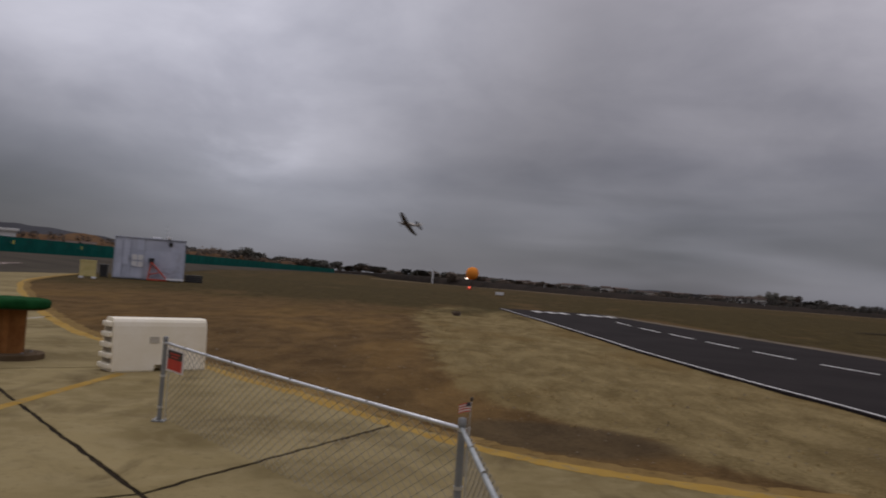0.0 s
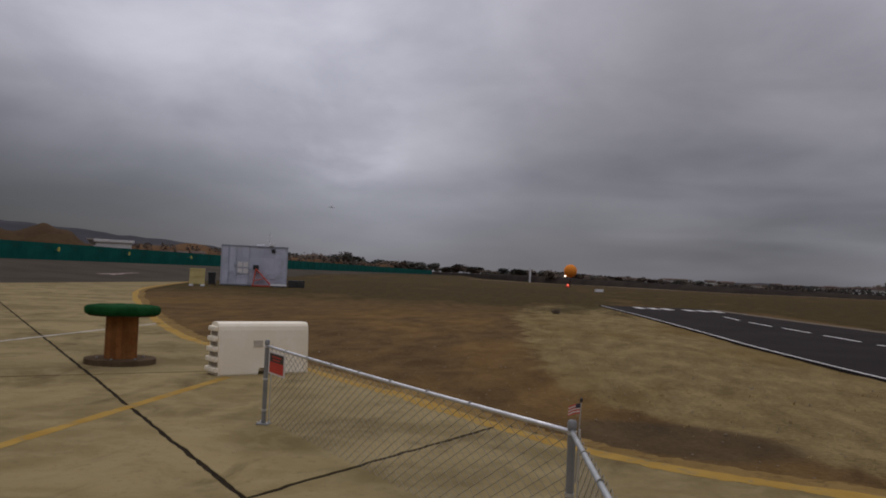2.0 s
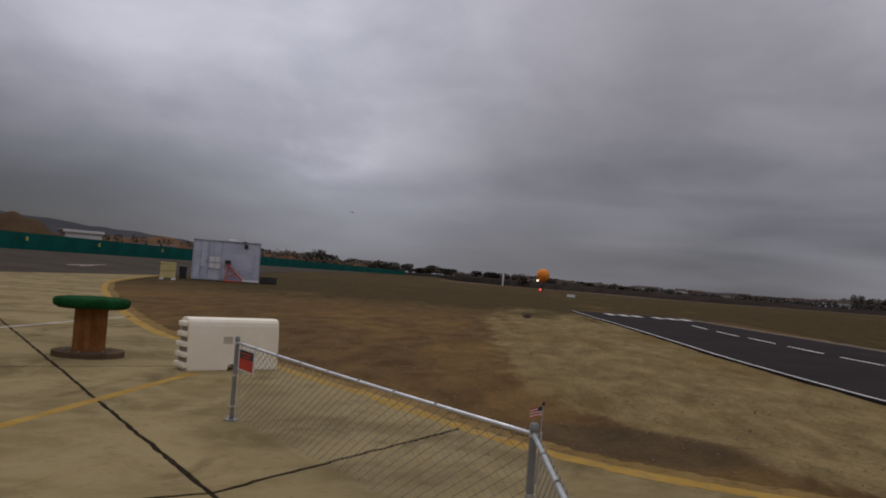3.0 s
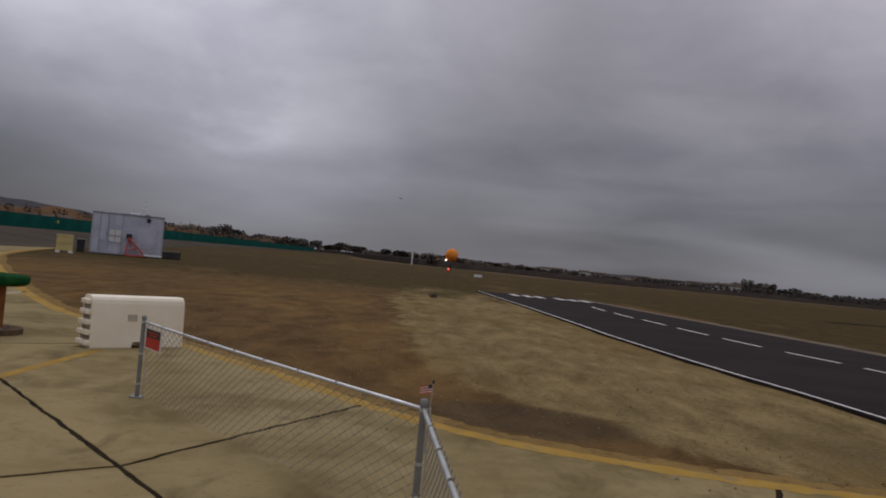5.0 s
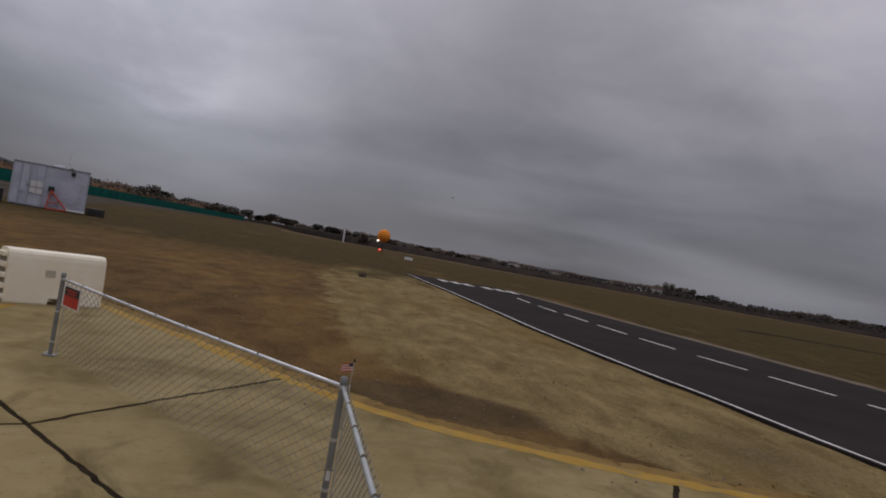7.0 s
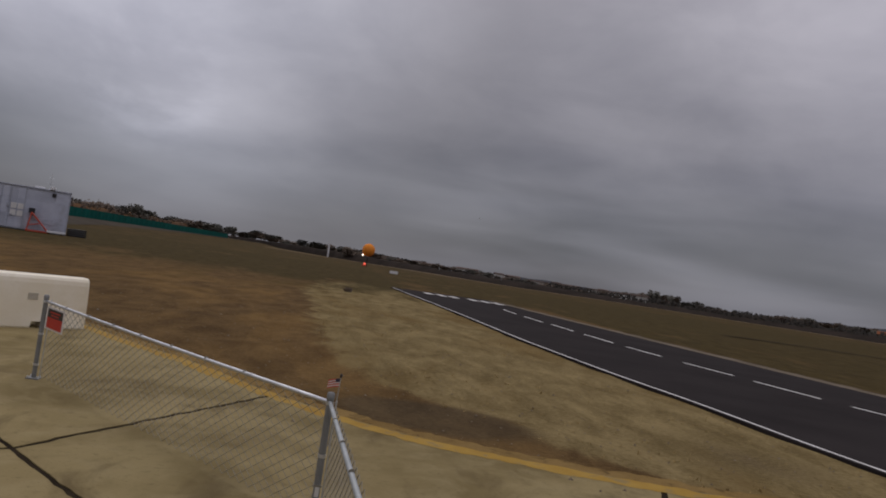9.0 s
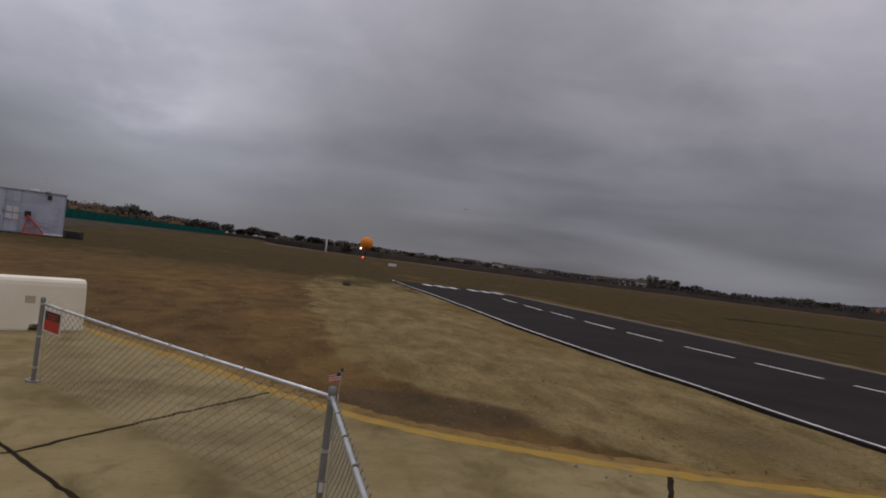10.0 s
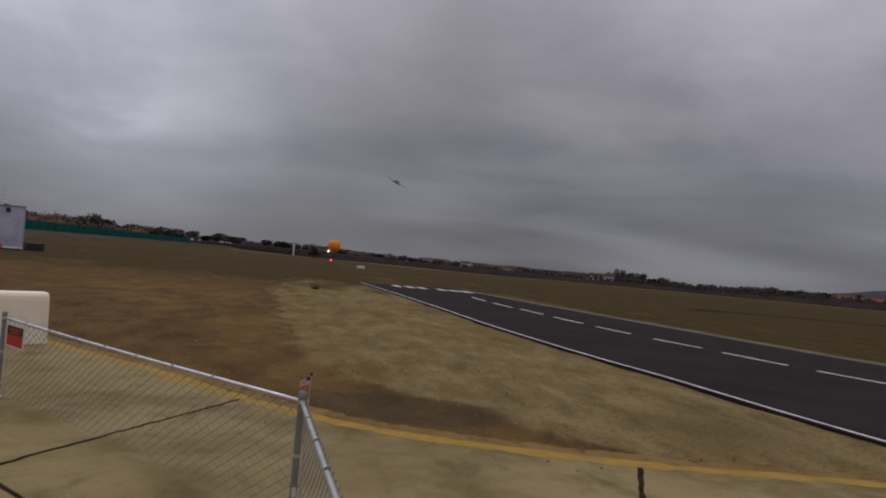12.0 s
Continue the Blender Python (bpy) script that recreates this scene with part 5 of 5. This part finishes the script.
def build_town():
    rng = random.Random(31)
    p = polar(29.9, 172)
    house(pose(p.x, p.y, 1.3, 0, 0, 30), 6.6, 7, 3.75, 0.5, HOUSE_WHITE, HOUSE_WHITE, "long low white building behind the green fence", "hangar", True)
    p = polar(30.9, 178)
    house(pose(p.x, p.y, 1.3, 0, 0, 28), 3.2, 6, 4.1, 0.35, HOUSE_WALL, HOUSE_WALL, "small beige building behind the green fence", "building", True)
    for t, far, wd, z, hi, m in ((26.6, 300, 3.5, 4.2, 2.0, HOUSE_WALL), (24.6, 305, 4.5, 4.6, 2.0, HOUSE_WHITE), (25.6, 306, 3.5, 4.6, 1.8, HOUSE_WALL), (17.9, 300, 3.5, 2.0, 2.4, HOUSE_WHITE)):
        p = polar(t, far)
        house(pose(p.x, p.y, z - 1.6, 0, 0, t), wd, 7, hi + 0.4, 0.7, m, ROOF, "beige house with dull roof on the scrub slope" if m is HOUSE_WALL else "white house with dull roof on the scrub slope")
    for k in range(24):
        t = -0.8 - 20 * (k + rng.random() * 0.8) / 24
        far = rng.uniform(322, 345)
        p = polar(t, far)
        wd = rng.uniform(2.6, 5.5)
        pale = rng.random() < 0.4
        house(pose(p.x, p.y, 0, 0, 0, t + rng.uniform(-15, 15)), wd, 7, rng.uniform(2.5, 3.5), rng.uniform(0.4, 0.8), HOUSE_WHITE if pale else HOUSE_WALL, ROOF, "white house among the far trees" if pale else "beige house among the far trees")
    for t, wd in ((-19.7, 7), (-20.5, 5)):
        p = polar(t, 292)
        house(pose(p.x, p.y, 0, 0, 0, t), wd, 6, 2.9, 0.5, HOUSE_WHITE, ROOF, "bright white low building beside dark trees")
    for t, wd in ((-35.6, 5), (-37.0, 6)):
        p = polar(t, 300)
        house(pose(p.x, p.y, 0, 0, 0, t), wd, 6, 2.4, 1.0, HOUSE_WALL, ROOF_RED, "house with terracotta roof at the far field edge")


build_town()


# ---- the model aeroplane ----
def build_plane():
    """A propeller fighter model with elliptical wings; its nose is +x, its left wing +y."""
    thing = empty("model_aeroplane", pose(0, 0, 5), "brown camouflaged propeller model aeroplane in flight", "aeroplane")
    stations = [(0.62, 0.030), (0.58, 0.062), (0.45, 0.080), (0.25, 0.088), (0.05, 0.090), (-0.15, 0.078), (-0.35, 0.056), (-0.55, 0.036), (-0.70, 0.016)]
    bm = bmesh.new()
    rings = []
    n = 16
    for x, r in stations:
        rings.append([bm.verts.new((x, r * 0.82 * math.cos(2 * math.pi * k / n), r * 1.12 * math.sin(2 * math.pi * k / n) + 0.012)) for k in range(n)])
    for a, b in zip(rings, rings[1:]):
        for k in range(n):
            bm.faces.new((a[k], a[(k + 1) % n], b[(k + 1) % n], b[k]))
    bm.faces.new(rings[0])
    bm.faces.new(rings[-1][::-1])
    for f in bm.faces:
        f.material_index = 1 if f.calc_center_median().z < -0.02 else 0
    part("fuselage", bm, [CREAM, BELLY], thing, "cream fuselage", smooth=True)

    def wing(side, span, chord, x0, z0, dihedral, sweep, thick, name, mats):
        bm = bmesh.new()
        rings_ = []
        for k in range(11):
            f = k / 10
            c = chord * math.sqrt(max(0.02, 1 - f ** 2.3))
            y = side * span * f
            sec = []
            for j in range(12):
                a = 2 * math.pi * j / 12
                sec.append(bm.verts.new((x0 - sweep * f + c * 0.5 * math.cos(a) - (chord - c) * 0.1, y, z0 + dihedral * f + thick * c * math.sin(a) * (0.6 + 0.4 * math.cos(a)))))
            rings_.append(sec)
        for a, b in zip(rings_, rings_[1:]):
            for j in range(12):
                q = (a[j], a[(j + 1) % 12], b[(j + 1) % 12], b[j])
                bm.faces.new(q)
        bm.faces.new(rings_[0])
        bm.faces.new(rings_[-1])
        return part(name, bm, mats, thing, smooth=True)
    for side in (-1, 1):
        w_ = wing(side, 0.82, 0.43, 0.15, -0.045, 0.07, 0.02, 0.075, "wing", CAMO)
        part("aileron", boxed(-0.02, min(side * 0.42, side * 0.72), -0.006, 0.035, max(side * 0.42, side * 0.72), 0.008), CAMO, w_)
        wing(side, 0.30, 0.24, -0.58, 0.03, 0.0, 0.03, 0.06, "tailplane", CAMO)
    bm = bmesh.new()
    outline = [(-0.46, 0.03), (-0.54, 0.15), (-0.60, 0.215), (-0.68, 0.215), (-0.73, 0.13), (-0.72, 0.0)]
    a = [bm.verts.new((x, -0.008, z)) for x, z in outline]
    b = [bm.verts.new((x, 0.008, z)) for x, z in outline]
    bm.faces.new(a)
    bm.faces.new(b[::-1])
    for k in range(len(outline)):
        j = (k + 1) % len(outline)
        bm.faces.new((a[k], b[k], b[j], a[j]))
    part("fin", bm, CREAM, thing, "cream tail fin")
    bm = bmesh.new()
    bmesh.ops.create_uvsphere(bm, u_segments=14, v_segments=8, radius=1.0)
    bm.transform(Matrix.Translation((0.02, 0, 0.098)) @ Matrix.Diagonal((0.15, 0.048, 0.055, 1)))
    part("canopy", bm, CANOPY, thing, smooth=True)
    bm = lathe(bmesh.new(), [(0.032, 0.0), (0.028, 0.04), (0.016, 0.075), (0, 0.092)], 14)
    bm.transform(Matrix.Translation((0.61, 0, 0.012)) @ Matrix.Rotation(radians(90), 4, "Y"))
    spinner = part("spinner", bm, FLAG_WHITE, thing, "white spinner", smooth=True)
    for k in range(3):
        bm = boxed(0.0, -0.018, 0.02, 0.006, 0.018, 0.20, bevel=0.002)
        bm.transform(Matrix.Translation((0.635, 0, 0.012)) @ Matrix.Rotation(radians(120 * k), 4, "X"))
        part("blade", bm, BLACK_PLASTIC, spinner)
    for side in (-1, 1):
        part("radiator", boxed(0.05, side * 0.22 - 0.045, -0.085, 0.22, side * 0.22 + 0.045, -0.045, bevel=0.012), BELLY, thing)
    return thing


PLANE = build_plane()


def flight(t, place, heading, left):
    """A row of the flight: nose along heading, left wing towards left."""
    h = Vector(heading).normalized()
    l = Vector(left)
    l = (l - h * l.dot(h)).normalized()
    u = h.cross(l)
    m = Matrix((h, l, u)).transposed().to_4x4()
    m.translation = place
    return (t, m)


def motions():
    # the little flag swings in the wind
    walk(FLAG_CLOTH, [(0.3 * k, pose(0, 0, 0, 0, 0, 8 + 16 * math.sin(2.1 * k) + 9 * math.sin(4.7 * k + 1))) for k in range(41)])
    walk(PLANE, [
        flight(0.0, (-2.48, 40.13, 4.35), (-0.75, 0.65, 0.10), (-0.45, -0.62, 0.64)),
        flight(0.2, (-7.46, 49.72, 5.17), (-0.58, 0.80, 0.10), (-0.55, -0.45, 0.68)),
        flight(0.4, (-12.44, 60.07, 6.34), (-0.45, 0.88, 0.10), (-0.66, -0.34, 0.66)),
        flight(0.6, (-17.48, 71.28, 7.54), (-0.38, 0.92, 0.09), (-0.70, -0.28, 0.62)),
        flight(0.8, (-21.76, 81.57, 8.66), (-0.33, 0.94, 0.08), (-0.76, -0.25, 0.56)),
        flight(1.0, (-25.56, 90.93, 9.59), (-0.32, 0.94, 0.07), (-0.82, -0.25, 0.48)),
        flight(1.2, (-28.52, 100.5, 10.49), (-0.32, 0.95, 0.06), (-0.86, -0.25, 0.40)),
        flight(1.5, (-33.12, 113.75, 11.34), (-0.30, 0.95, 0.05), (-0.92, -0.25, 0.25)),
        flight(1.7, (-35.61, 123.44, 11.99), (-0.25, 0.96, 0.04), (-0.95, -0.2, 0.20)),
        flight(2.0, (-38.68, 137.12, 12.51), (-0.20, 0.97, 0.04), (-0.97, -0.15, 0.15)),
        flight(2.3, (-41.02, 152.02, 13.20), (-0.10, 0.99, 0.04), (-0.97, -0.1, 0.20)),
        flight(2.7, (-41.83, 170.34, 14.13), (0.10, 0.99, 0.04), (-0.95, 0.1, 0.25)),
        flight(3.5, (-37.0, 206.0, 17.0), (0.30, 0.95, 0.06), (-0.90, 0.3, 0.30)),
        flight(4.3, (-26.38, 233.53, 19.54), (0.55, 0.83, 0.05), (-0.78, 0.55, 0.35)),
        flight(5.2, (-8.0, 260.0, 21.0), (0.82, 0.56, 0.02), (-0.48, 0.80, 0.40)),
        flight(6.2, (13.0, 272.0, 21.5), (0.97, -0.18, -0.02), (0.18, 0.90, 0.42)),
        flight(7.4, (30.0, 262.0, 20.5), (0.50, -0.85, -0.05), (0.82, 0.46, 0.36)),
        flight(8.6, (34.0, 232.0, 18.0), (-0.08, -0.98, -0.06), (0.97, -0.05, 0.20)),
        flight(10.0, (24.4, 176.1, 13.75), (-0.24, -0.96, -0.08), (0.96, -0.24, 0.02)),
        flight(10.5, (16.7, 147.0, 10.82), (-0.22, -0.97, -0.06), (0.96, -0.22, -0.05)),
        flight(11.0, (11.0, 117.3, 9.0), (-0.17, -0.98, -0.02), (0.95, -0.18, -0.15)),
        flight(11.4, (8.0, 93.5, 8.74), (-0.11, -0.99, 0.0), (0.92, -0.12, -0.30)),
        flight(11.7, (6.7, 75.5, 8.33), (-0.16, -0.98, 0.0), (0.86, -0.18, -0.42)),
        flight(12.0, (5.25, 57.5, 7.38), (-0.30, -0.95, -0.02), (0.82, -0.28, -0.46)),
    ])


motions()
